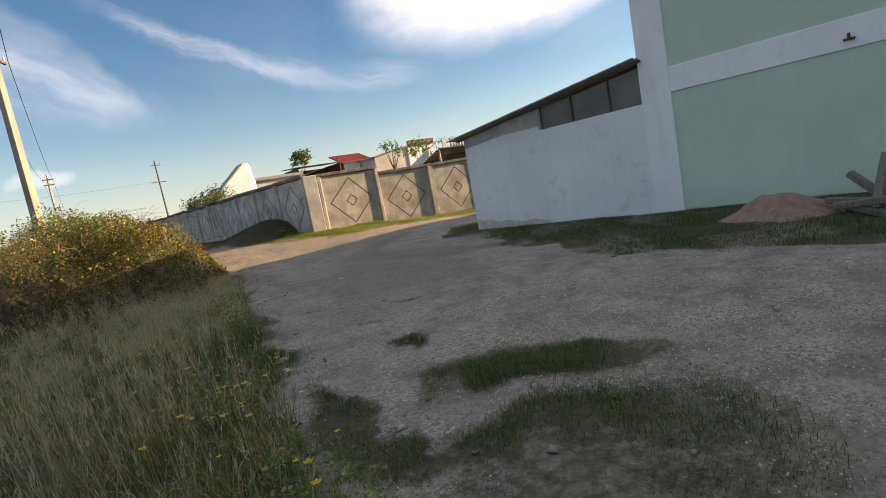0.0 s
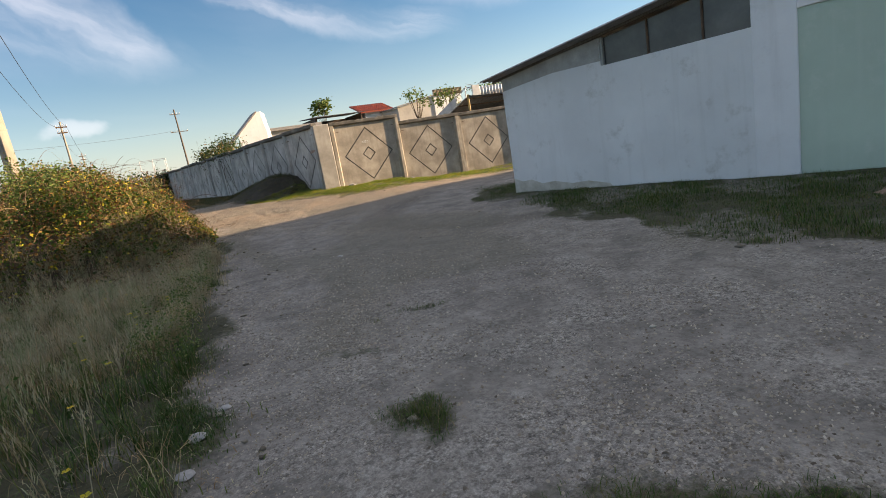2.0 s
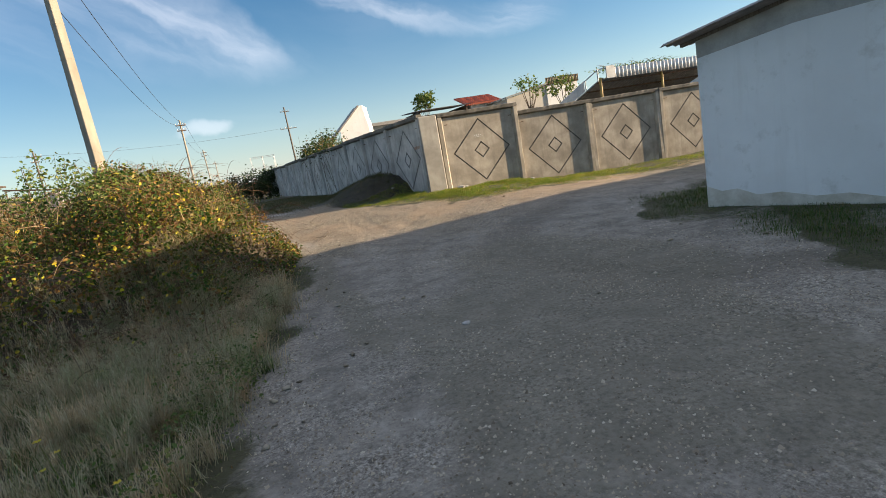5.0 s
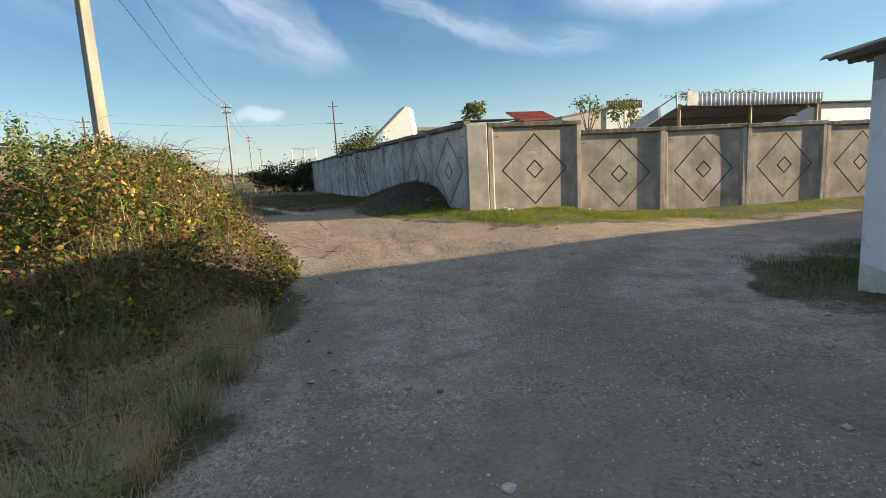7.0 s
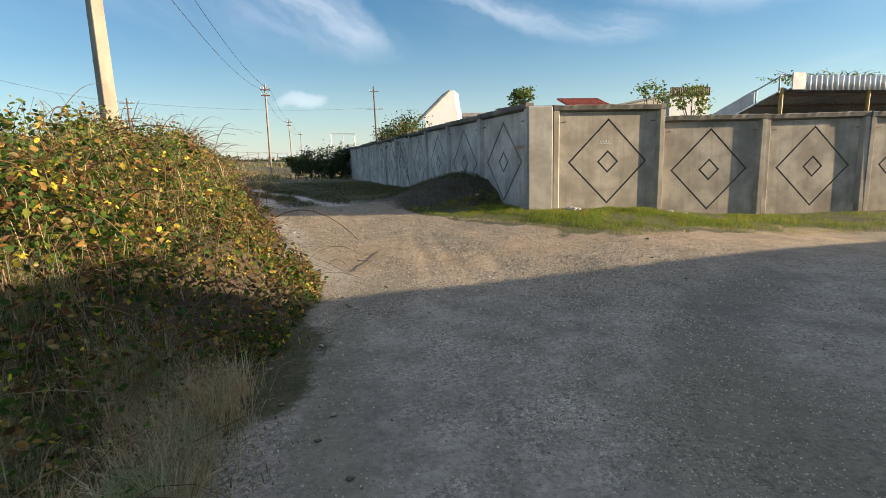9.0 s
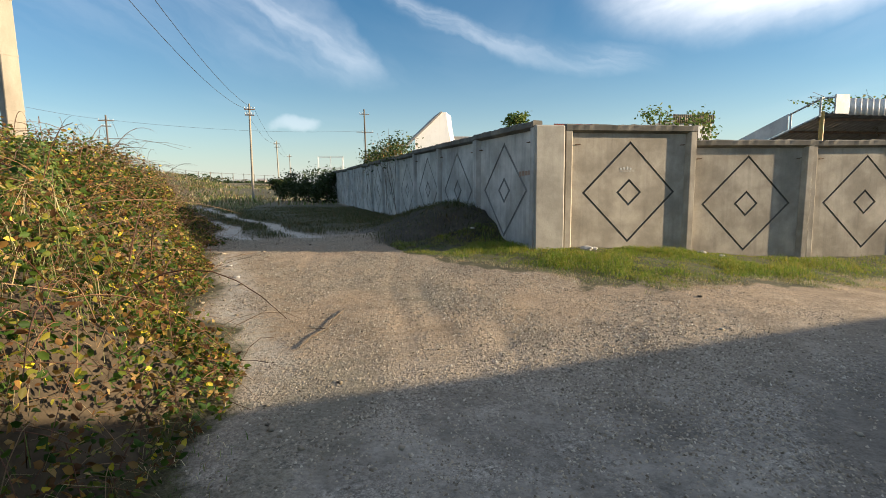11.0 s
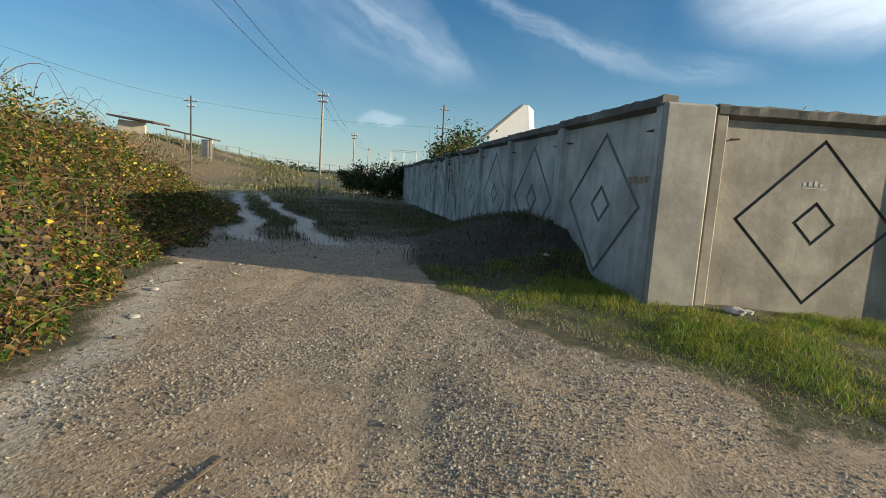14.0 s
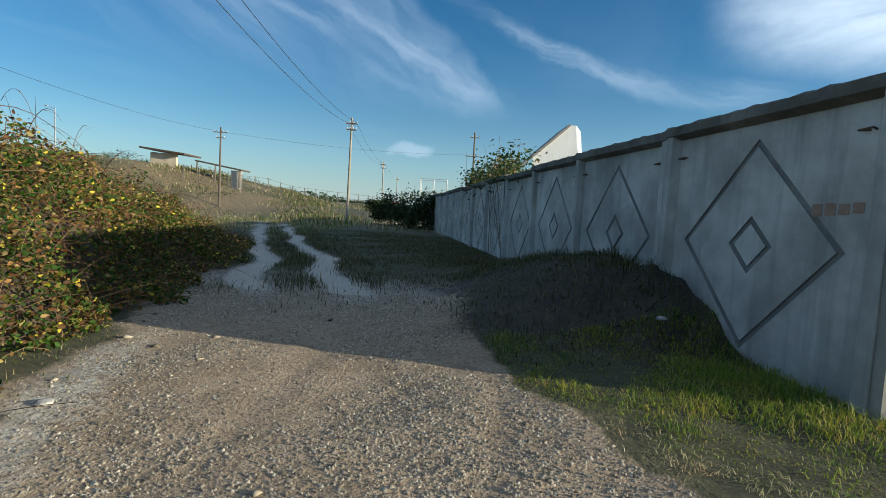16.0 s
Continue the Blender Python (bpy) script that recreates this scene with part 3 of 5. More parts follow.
def make_ground():
    def axis(lo, hi, step, far_lo, far_hi):
        a = np.arange(lo, hi, step)
        g = 1.13 ** np.arange(1, 60) * step
        up_ = hi + np.cumsum(g)
        dn = lo - np.cumsum(g)
        return np.concatenate([[far_lo], dn[dn > far_lo][::-1], a, up_[up_ < far_hi], [far_hi]])
    xs, ys = axis(-7, 18, 0.11, -1500, 1500), axis(0, 34, 0.11, -600, 2500)
    X, Y = np.meshgrid(xs, ys)
    Z = height(X, Y)
    dz, rut, grass = relief(X, Y)
    Z = Z + dz
    # tint mask: the sunlit stretch from the building's shadow edge to the wall corner
    sunlit_clay = sstep(15, 18.5, Y) * sstep(29, 24, Y) * 0.8
    pale = track_mask(X, Y) * 0.9 + 0.55 * np.exp(-((X - edge_x(Y) - 0.35) / 0.4) ** 2) * sstep(15, 18, Y) * sstep(26, 22, Y)
    spoil = sstep(22.9, 25.0, Y + 0.5 * rough_noise(X * 1.7, Y * 1.7, 2.0)) * sstep(3.8, 6.4, X + 0.1 * (Y - 25) + 0.5 * rough_noise(X * 1.9, Y * 1.3, 5.0)) * sstep(33, 28, Y)
    dust = np.exp(-((X - 2.95 + 0.2 * rough_noise(X * 0.7, Y * 0.7, 4.0)) / 0.22) ** 2) * sstep(9, 11, Y) * sstep(17, 15.5, Y)
    dust = np.maximum(dust, 0.8 * sstep(3.2, 1.6, Y) * sstep(3.4, 2.6, X) * sstep(0.8, 1.3, X))
    dust = np.maximum(dust, 0.75 * sstep(0.2, 0.7, rough_noise(X * 0.55, Y * 0.4, 12.0)) * sstep(22, 19, Y))
    far = sstep(44, 58, Y) * sstep(-0.5, 0.3, rough_noise(X * 0.11, Y * 0.23, 3.0))
    sunlit_clay = np.maximum(sunlit_clay, far)
    ny, nx = X.shape
    idx = np.arange(nx * ny).reshape(ny, nx)
    quads = np.stack([idx[:-1, :-1], idx[:-1, 1:], idx[1:, 1:], idx[1:, :-1]], -1).reshape(-1, 4)
    me = array_mesh("ground", np.stack([X, Y, Z], -1), quads, smooth=True)
    for name, a in (("grass", grass * (1 - 0.5 * far)), ("sunlit_clay", sunlit_clay), ("rut", rut), ("pale", pale), ("spoil", spoil), ("dust", dust)):
        at = me.attributes.new(name, "FLOAT", "POINT")
        at.data.foreach_set("value", np.ascontiguousarray(np.broadcast_to(a, X.shape), dtype=np.float32).ravel())
    return tagged(link_mesh("ground", me, GROUND), "compacted pale gravel yard and lane with worn grass edges", "ground", kind="structure")


make_ground()


def gz(x, y):
    return float(height(x, y))


# ---- concrete wall of precast panels ----
PITCH, PANEL_H = 2.99, 2.53


def panel_field(half=0.03, d=0.022):
    """The recessed field, with a large and a small diamond cut in as grooves. Lies in xz, faces -y, foot at z 0.
    half: half a groove's breadth, d: its depth."""
    bm, dark = bmesh.new(), bmesh.new()
    w, h, cz = 1.31, PANEL_H - 0.12, 1.115
    big, tall_, small = 1.045, 1.055, 0.262
    def ring(r, y, rz=None):
        return [(-r, y, cz), (0, y, cz + (rz or r)), (r, y, cz), (0, y, cz - (rz or r))]
    def verts(b, pts):
        return [b.verts.new(p) for p in pts]
    corners = verts(bm, [(-w, 0, -0.5), (-w, 0, h), (w, 0, h), (w, 0, -0.5)])
    a = verts(bm, ring(big + half, 0, tall_ + half))
    for k in range(4):
        bm.faces.new((corners[k], corners[(k + 1) % 4], a[k])[::-1])
        bm.faces.new((corners[(k + 1) % 4], a[(k + 1) % 4], a[k])[::-1])
    b, c = verts(bm, ring(big - half, 0, tall_ - half)), verts(bm, ring(small + half, 0))
    e = verts(bm, ring(small - half, 0))
    for k in range(4):
        bm.faces.new((b[k], b[(k + 1) % 4], c[(k + 1) % 4], c[k])[::-1])
    bm.faces.new(e[::-1])
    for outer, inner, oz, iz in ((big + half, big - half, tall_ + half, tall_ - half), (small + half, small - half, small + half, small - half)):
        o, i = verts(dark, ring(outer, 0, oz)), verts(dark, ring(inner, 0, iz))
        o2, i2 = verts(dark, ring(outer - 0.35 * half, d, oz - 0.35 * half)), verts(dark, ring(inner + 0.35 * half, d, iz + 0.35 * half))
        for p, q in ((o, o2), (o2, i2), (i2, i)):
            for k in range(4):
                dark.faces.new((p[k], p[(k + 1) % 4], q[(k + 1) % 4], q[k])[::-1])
    back = verts(bm, [(-w, 0.09, -0.5), (-w, 0.09, h), (w, 0.09, h), (w, 0.09, -0.5)])
    bm.faces.new(back)
    for k in range(4):
        bm.faces.new((corners[k], back[k], back[(k + 1) % 4], corners[(k + 1) % 4])[::-1])
    for m in (bm, dark):
        bmesh.ops.recalc_face_normals(m, faces=m.faces) if m is bm else None
    return bm, dark


def rib_mesh(side):
    """An upright rib at the panel's edge, with a splayed inner face."""
    bm = bmesh.new()
    s = side
    prof = [(s * 1.495, 0.1), (s * 1.495, -0.11), (s * 1.36, -0.11), (s * 1.30, 0.004), (s * 1.30, 0.1)]
    lo = [bm.verts.new((x, y, -0.5)) for x, y in prof]
    hi = [bm.verts.new((x, y, PANEL_H - 0.12)) for x, y in prof]
    n = len(prof)
    for k in range(n):
        bm.faces.new((lo[k], lo[(k + 1) % n], hi[(k + 1) % n], hi[k]))
    bm.faces.new(hi), bm.faces.new(lo[::-1])
    bmesh.ops.recalc_face_normals(bm, faces=bm.faces)
    bmesh.ops.bevel(bm, geom=[e for e in bm.edges if abs(e.verts[0].co.x - e.verts[1].co.x) < 1e-4 and abs(e.verts[0].co.z - e.verts[1].co.z) > 0.5], offset=0.008, segments=1, affect="EDGES")
    return bm


def cap_mesh():
    """The beam along the panel's top, its upper edge chipped and uneven."""
    bm = bmesh.new()
    n = 24
    rows = []
    for k in range(n + 1):
        x = -1.495 + 2.99 * k / n
        j = 0.008 * math.sin(k * 2.7) + 0.007 * math.sin(k * 5.3 + 1)
        rows.append([bm.verts.new((x, y, z)) for y, z in ((0.1, PANEL_H - 0.14), (-0.012, PANEL_H - 0.17), (-0.13, PANEL_H - 0.12 + j * 0.3), (-0.135 + j, PANEL_H - 0.02), (-0.11, PANEL_H + j), (0.09, PANEL_H + 0.5 * j))])
    for p, q in zip(rows, rows[1:]):
        for k in range(6):
            bm.faces.new((p[k], p[(k + 1) % 6], q[(k + 1) % 6], q[k]))
    bm.faces.new(rows[0]), bm.faces.new(rows[-1][::-1])
    bmesh.ops.recalc_face_normals(bm, faces=bm.faces)
    return bm


def bm_data(bm, name, material):
    me = bpy.data.meshes.new(name)
    bm.to_mesh(me)
    bm.free()
    me.materials.append(material)
    return me


_field, _groove = panel_field()
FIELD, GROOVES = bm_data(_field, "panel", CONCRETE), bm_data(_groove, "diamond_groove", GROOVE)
RIB_L, RIB_R, CAP = bm_data(rib_mesh(-1), "rib", CONCRETE), bm_data(rib_mesh(1), "rib", CONCRETE), bm_data(cap_mesh(), "cap", CONCRETE_DARK)
PALE = concrete_material("pale_precast_concrete", (0.4, 0.385, 0.355), (0.62, 0.6, 0.56), 0.7)


def in_material(me, material):
    me2 = me.copy()
    me2.materials.clear()
    me2.materials.append(material)
    return me2


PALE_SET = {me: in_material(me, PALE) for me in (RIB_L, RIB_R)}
# the side run: paler concrete, with broader, shallower diamond grooves
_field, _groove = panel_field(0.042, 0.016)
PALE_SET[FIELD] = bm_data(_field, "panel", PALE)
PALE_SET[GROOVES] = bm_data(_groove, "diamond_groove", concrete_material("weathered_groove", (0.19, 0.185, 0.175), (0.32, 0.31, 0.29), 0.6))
# lifting loops of bent steel near each panel's upper corners
_loop = bmesh.new()
for sx in (-1, 1):
    add_rod(_loop, (sx * 1.2, 0.02, 2.12), (sx * 1.2 - 0.07, -0.06, 2.12), 0.009, sides=6)
    add_rod(_loop, (sx * 1.2 - 0.07, -0.06, 2.12), (sx * 1.2 + 0.05, -0.05, 2.13), 0.009, sides=6)
    add_rod(_loop, (sx * 1.2 + 0.05, -0.05, 2.13), (sx * 1.2 + 0.03, 0.02, 2.12), 0.009, sides=6)
LOOPS = bm_data(_loop, "lifting_loop", RUST)


def wall_run(name, label, places, swap={}):
    """Panels side by side; places: x, y of each panel's middle, height of its foot, turn in degrees."""
    wall = tagged(new(name), label, "concrete wall", kind="structure")
    for k, (x, y, z, turn) in enumerate(places):
        field = new("panel", swap.get(FIELD, FIELD))
        field.parent, field.matrix_basis = wall, pose(x, y, z, 0.5 * math.sin(k * 2.3), 0.25 * math.sin(k * 1.7 + 1), turn)
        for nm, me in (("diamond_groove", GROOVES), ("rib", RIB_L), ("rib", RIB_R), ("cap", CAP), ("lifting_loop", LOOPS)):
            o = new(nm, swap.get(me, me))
            o.parent = field
    return wall


FRONT_DIR = Vector((0.9945, -0.1045))
wall_run("wall_front", "grey precast concrete wall of sunlit panels with diamond grooves",
         [(9.89, 22.54, 0.488, -2.4)] + [(12.805 + FRONT_DIR.x * PITCH * k, 22.478 + FRONT_DIR.y * PITCH * k, f, -6.0) for k, f in enumerate((0.19, 0.18, 0.17, 0.12, 0.1, 0.08))])
SIDE_DIR = Vector((-0.108, 0.994))
# the side run faces the field, so it is built from its far end towards the corner
SIDE_N = 14
side_places = [(7.70 + SIDE_DIR.x * PITCH * (k + 0.5), 22.62 + SIDE_DIR.y * PITCH * (k + 0.5), 0.52 + 0.03 * math.sin(k * 1.9), -83.8) for k in range(3, SIDE_N)]
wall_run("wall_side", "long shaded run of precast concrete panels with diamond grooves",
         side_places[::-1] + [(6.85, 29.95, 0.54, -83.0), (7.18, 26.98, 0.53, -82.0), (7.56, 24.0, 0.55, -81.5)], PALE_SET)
mark_m = plain_material("faded_ochre_paint", (0.26, 0.17, 0.12), (0.38, 0.26, 0.19), 14, 0.9)
chalk_m = plain_material("white_chalk", (0.5, 0.49, 0.46), (0.66, 0.65, 0.62), 14, 0.9)
first_side = [o for o in bpy.data.objects["wall_side"].children][-1]
first_front = [o for o in bpy.data.objects["wall_front"].children][0]
for k in range(4):
    part("paint_bar", box_mesh((0.72 + 0.13 * k, -0.004, 1.42 + 0.01 * k), (0.82 + 0.13 * k, 0.0, 1.53 + 0.01 * (k % 2)), 0), mark_m, first_side, "faded ochre mark")
for k in range(4):
    part("chalk_bar", box_mesh((-0.22 + 0.075 * k, -0.004, 1.6), (-0.18 + 0.075 * k, 0.0, 1.64 + 0.012 * (k % 3)), 0), chalk_m, first_front, "small chalk mark")
part("chalk_bar", box_mesh((-0.22, -0.004, 1.565), (0.1, 0.0, 1.575), 0), chalk_m, first_front, "small chalk mark")
pier = tagged(new("wall_corner"), "broad cement-rendered corner slab of the concrete wall", "concrete pier", kind="structure")
bm = box_mesh((7.70, 22.43, -0.3), (8.355, 22.68, 3.0), 0.03)
part("slab", bm, CONCRETE_PIER, pier)

# ---- painted building and its lean-to ----
wall_angle = math.degrees(math.atan2(-WALL_U[1], -WALL_U[0]))   # along the wall, towards the lane


def along(u, out=0.0):
    """A plan point u metres from the lean-to's corner along the wall and out metres before it."""
    return (CORNER_B.x + WALL_U.x * u + WALL_U.y * out, CORNER_B.y + WALL_U.y * u - WALL_U.x * out)


BUILD = Matrix.Translation((*CORNER_B, 0)) @ Matrix(((WALL_U.x, -WALL_U.y, 0, 0), (WALL_U.y, WALL_U.x, 0, 0), (0, 0, 1, 0), (0, 0, 0, 1)))
# local x runs along the painted face away from the corner, local y runs into the building

SHEAR = Matrix(((1, 0.158, 0, 0), (0, 1, 0, 0), (0, 0, 1, 0), (0, 0, 0, 1)))   # the far wall is out of square


def prism(points, depth_pts, material, name, parent, label="", skew=False):
    """A solid from a front outline (x, z) at local y0 to the same outline at y1."""
    bm = bmesh.new()
    y0, y1 = depth_pts
    f = [bm.verts.new((x, y0, z)) for x, z in points]
    b = [bm.verts.new((x, y1, z)) for x, z in points]
    n = len(points)
    bm.faces.new(f), bm.faces.new(b[::-1])
    for k in range(n):
        bm.faces.new((f[k], b[k], b[(k + 1) % n], f[(k + 1) % n]))
    bmesh.ops.recalc_face_normals(bm, faces=bm.faces)
    bm.transform(BUILD @ SHEAR if skew else BUILD)
    return part(name, bm, material, parent, label)


def local_box(lo, hi, material, name, parent, bevel=0.01, label=""):
    return part(name, box_mesh(lo, hi, bevel, BUILD), material, parent, label)


lean = thing("lean_to_building", "whitewashed lean-to with sloping sheet roof and dusty strip window", "building")
ROOF0, ROOF1 = 2.78, 3.52
prism([(0, -0.4), (0, ROOF0), (2.55, 3.07), (2.55, 2.52), (5.3, 2.56), (5.3, -0.4)], (0.0, 0.25), WHITEWASH, "wall", lean)
prism([(0.006, 2.47), (0.006, ROOF0 + 0.004), (2.546, 3.074), (2.546, 2.62), (1.4, 2.62)], (-0.004, 0.12), PLASTER_BARE, "bare_plaster_patch", lean, "unpainted grey plaster under the roof")
prism([(0, -0.4), (0, ROOF0), (0.25, ROOF0 + 0.02), (0.25, -0.4)], (0.25, 26), WHITEWASH, "wall", lean, skew=True)
FOOT = plain_material("damp_ochre_plaster", (0.44, 0.39, 0.3), (0.7, 0.66, 0.58), 3.5)
prism([(0.004, -0.3), (0.004, 0.36), (0.25, 0.27), (0.5, 0.3), (0.8, 0.19), (1.15, 0.22), (1.6, 0.14), (2.0, 0.17), (2.5, 0.08), (2.9, -0.3)], (-0.003, 0.1), FOOT, "bare_plaster_patch", lean, "flaked ochre plaster at the wall's foot")
glass = prism([(2.57, 2.53), (2.57, 3.06), (5.28, 3.4), (5.28, 2.57)], (0.1, 0.112), GLASS_DIRTY, "window_pane", lean, "dusty dark strip window")
local_box((2.55, 0.02, 2.5), (2.61, 0.12, 3.08), PLASTER_BARE, "window_frame", lean)
local_box((3.5, 0.06, 2.53), (3.54, 0.1, 3.2), RUST, "mullion", glass)
local_box((4.5, 0.06, 2.55), (4.54, 0.1, 3.32), RUST, "mullion", glass)
slope = math.atan2(ROOF1 - ROOF0, 5.3)
roof_me = corrugated(26.6, 5.75, 0.18, 0.025, 0.012)
roof = link_mesh("roof", roof_me, ASBESTOS, lean, "grey corrugated roof sheet")
roof_me.transform(BUILD @ SHEAR @ pose(-0.32, 26.2, ROOF0 - 0.01, 0, -math.degrees(slope), 0) @ pose(0, 0, 0, 0, 0, -90))
bm = bmesh.new()
add_box(bm, (-0.25, -0.03, -0.02), (5.45, 0.05, 0.05), 0.005, BUILD @ pose(0, 0, ROOF0 - 0.02, 0, -math.degrees(slope), 0))
part("verge_board", bm, GREY_WOOD, lean)

tall = thing("green_building", "tall pale green rendered building with white pilaster and band", "building")
local_box((5.95, 0.03, -0.5), (40, 6.0, 6.6), GREEN_PAINT, "wall", tall, 0.01)
local_box((5.3, -0.012, -0.5), (5.96, 6.02, 6.9), WHITE_PAINT, "pilaster", tall, 0.012, "white corner pilaster")
local_box((5.955, -0.005, 2.68), (40, 0.2, 3.23), WHITE_PAINT, "band", tall, 0.01, "white string band")
local_box((5.2, -0.06, 6.6), (40.2, 6.1, 6.95), WHITE_PAINT, "parapet", tall, 0.02)
bm = bmesh.new()
add_box(bm, (9.02, -0.09, 2.83), (9.2, -0.005, 2.86), 0.004, BUILD)
add_box(bm, (9.08, -0.07, 2.86), (9.13, -0.03, 2.95), 0.004, BUILD)
part("bracket", bm, RUST, tall, "small rusty steel bracket")


# ---- poles and wires ----
def utility_pole(label, base, top, material, width=0.24, square=True, arms=((0.3, 1.2),), turn=20.0, bands=False, group="utility poles"):
    """A tapered pole with crossarms and insulators; arms: distance below the top, length."""
    p = tagged(new("utility_pole"), label, "utility pole", group)
    p.matrix_world = pose(*base)
    d = Vector(top) - Vector(base)
    bm = bmesh.new()
    add_rod(bm, (0, 0, -0.3), d, width * (0.72 if square else 0.5), width * (0.5 if square else 0.33), 4 if square else 10)
    bmesh.ops.bevel(bm, geom=list(bm.edges), offset=0.012, segments=1, affect="EDGES")
    if bands:
        for k in range(1, 9):
            q = d * (k / 9)
            r = width * (0.72 - 0.22 * k / 9) + 0.004
            add_rod(bm, q, q + d.normalized() * 0.025, r, r, 4)
    part("shaft", bm, material, p)
    for below, length in arms:
        bm = bmesh.new()
        c = d - d.normalized() * below
        m = Matrix.Translation(c) @ pose(0, 0, 0, 0, 0, turn)
        add_box(bm, (-length / 2, -0.12, -0.05), (length / 2, -0.04, 0.05), 0.008, m)
        arm = part("crossarm", bm, POLE_WOOD if material is POLE_WOOD else RUST, p)
        for k in (-0.92, -0.35, 0.35, 0.92):
            bm = bmesh.new()
            add_rod(bm, m @ Vector((k * length / 2, -0.08, 0.05)), m @ Vector((k * length / 2, -0.08, 0.12)), 0.012, sides=6)
            add_rod(bm, m @ Vector((k * length / 2, -0.08, 0.12)), m @ Vector((k * length / 2, -0.08, 0.22)), 0.04, 0.03, 8)
            part("insulator", bm, WHITE_SHEET, arm)
    return p


POLE_A = Vector((-1.83, 23.14, 0.4))
utility_pole("tall square concrete utility pole with board marks", POLE_A, (POLE_A.x, POLE_A.y, 8.8), POLE_CONCRETE, 0.3, True, ((0.3, 1.2),), 70, True)
utility_pole("slim round concrete utility pole beside the track", (-3.4, 62, 0.4), (-3.3, 62, 9.2), POLE_CONCRETE, 0.24, False, ((0.5, 0.9), (1.0, 0.8)), 10)
utility_pole("slim round concrete utility pole beside the track", (-4.5, 98, 0.3), (-4.6, 98, 9.0), POLE_CONCRETE, 0.24, False, ((0.5, 0.9), (1.0, 0.8)), 10)
utility_pole("slim round concrete utility pole beside the track", (-5.4, 134, 0.3), (-5.4, 134, 9.0), POLE_CONCRETE, 0.24, False, ((0.5, 0.9),), 10)
utility_pole("dark wooden utility pole with two crossarms", (-20.4, 76.8, 0.6), (-20.4, 76.8, 9.9), POLE_WOOD, 0.26, False, ((0.6, 1.5), (1.2, 0.9)), 15)
utility_pole("dark wooden utility pole with two crossarms", (-23.3, 49.4, 0.8), (-23.5, 49.4, 9.9), POLE_WOOD, 0.28, False, ((0.6, 1.6), (1.3, 1.0)), 15)
utility_pole("wooden line pole with crossarms behind the wall", (8.6, 88, 0.3), (8.5, 88, 12.6), POLE_WOOD, 0.3, False, ((0.7, 1.4), (3.2, 2.4)), 5)


def cable(a, b, sag, r=0.012):
    c = bpy.data.curves.new("cable", "CURVE")
    c.dimensions, c.bevel_depth, c.bevel_resolution = "3D", r, 1
    s = c.splines.new("POLY")
    n = 16
    s.points.add(n)
    for k in range(n + 1):
        t = k / n
        v = Vector(a).lerp(Vector(b), t)
        s.points[k].co = (v.x, v.y, v.z - sag * 4 * t * (1 - t), 1)
    c.materials.append(WIRE)
    return tagged(new("cable", c), "thin black overhead cable sagging between poles", "cable", "overhead cables")


for dx in (-0.4, 0.4):
    cable((POLE_A.x + dx, POLE_A.y, 8.4), (-3.3 + dx, 62, 8.8), 0.9)
    cable((-3.3 + dx, 62, 8.8), (-4.6 + dx, 98, 8.6), 0.8)
    cable((-4.6 + dx, 98, 8.6), (-5.4 + dx, 134, 8.6), 0.8)
    cable((POLE_A.x + dx, POLE_A.y, 8.4), (0.5 + dx, -12, 9.0), 0.8)
cable((-23.5, 49.3, 9.4), (-20.4, 76.7, 9.4), 0.5)
cable((-20.4, 76.7, 9.4), (8.5, 88, 9.6), 0.6)
cable((-23.5, 49.3, 9.4), (-40, 20, 9.4), 0.5)
# ---- growth: blades, leaves, stems ----
rng = np.random.default_rng(7)


def blade_mesh(name, pos, h, w, lean):
    """Grass blades: two joints each, every blade its own way."""
    n = len(pos)
    a = rng.uniform(0, 2 * np.pi, n)
    d = np.stack([np.cos(a), np.sin(a), np.zeros(n)], 1)
    s = np.stack([-np.sin(a), np.cos(a), np.zeros(n)], 1)
    l = lean * rng.uniform(0.2, 1.0, n)
    up_ = np.array([0, 0, 1.0])
    mid = pos + up_ * (h * 0.58)[:, None] + d * (h * l * 0.35)[:, None]
    tip = pos + up_ * (h * (1 - 0.35 * l))[:, None] + d * (h * l)[:, None]
    w = w[:, None]
    v = np.stack([pos - s * w, pos + s * w, mid - s * w * 0.75, mid + s * w * 0.75, tip], 1).reshape(-1, 3)
    k = np.arange(n)[:, None] * 5
    return array_mesh(name, v, k + np.array([[0, 1, 3, 2]]), k + np.array([[2, 3, 4]]))


def leaf_mesh(name, pos, size, flat_=0.6, droop=0.25):
    """Folded leaves of six points, lying more or less flat."""
    n = len(pos)
    a = rng.uniform(0, 2 * np.pi, n)
    nz = rng.normal(0, 1, (n, 3)) * (1 - flat_) + np.array([0, 0, flat_])
    nz /= np.linalg.norm(nz, axis=1)[:, None]
    d = np.stack([np.cos(a), np.sin(a), -droop * np.ones(n)], 1)
    d -= nz * (d * nz).sum(1)[:, None]
    d /= np.linalg.norm(d, axis=1)[:, None]
    s = np.cross(nz, d)
    z = size[:, None]
    def at(f, g, u):
        return pos + d * z * f + s * z * g + nz * z * u
    v = np.stack([at(0, 0, 0), at(0.3, 0.3, 0.1), at(0.68, 0.24, 0.08), at(1, 0, -0.06), at(0.68, -0.24, 0.08), at(0.3, -0.3, 0.1)], 1).reshape(-1, 3)
    k = np.arange(n)[:, None] * 6
    return array_mesh(name, v, np.concatenate([k + np.array([[0, 3, 2, 1]]), k + np.array([[0, 5, 4, 3]])]))


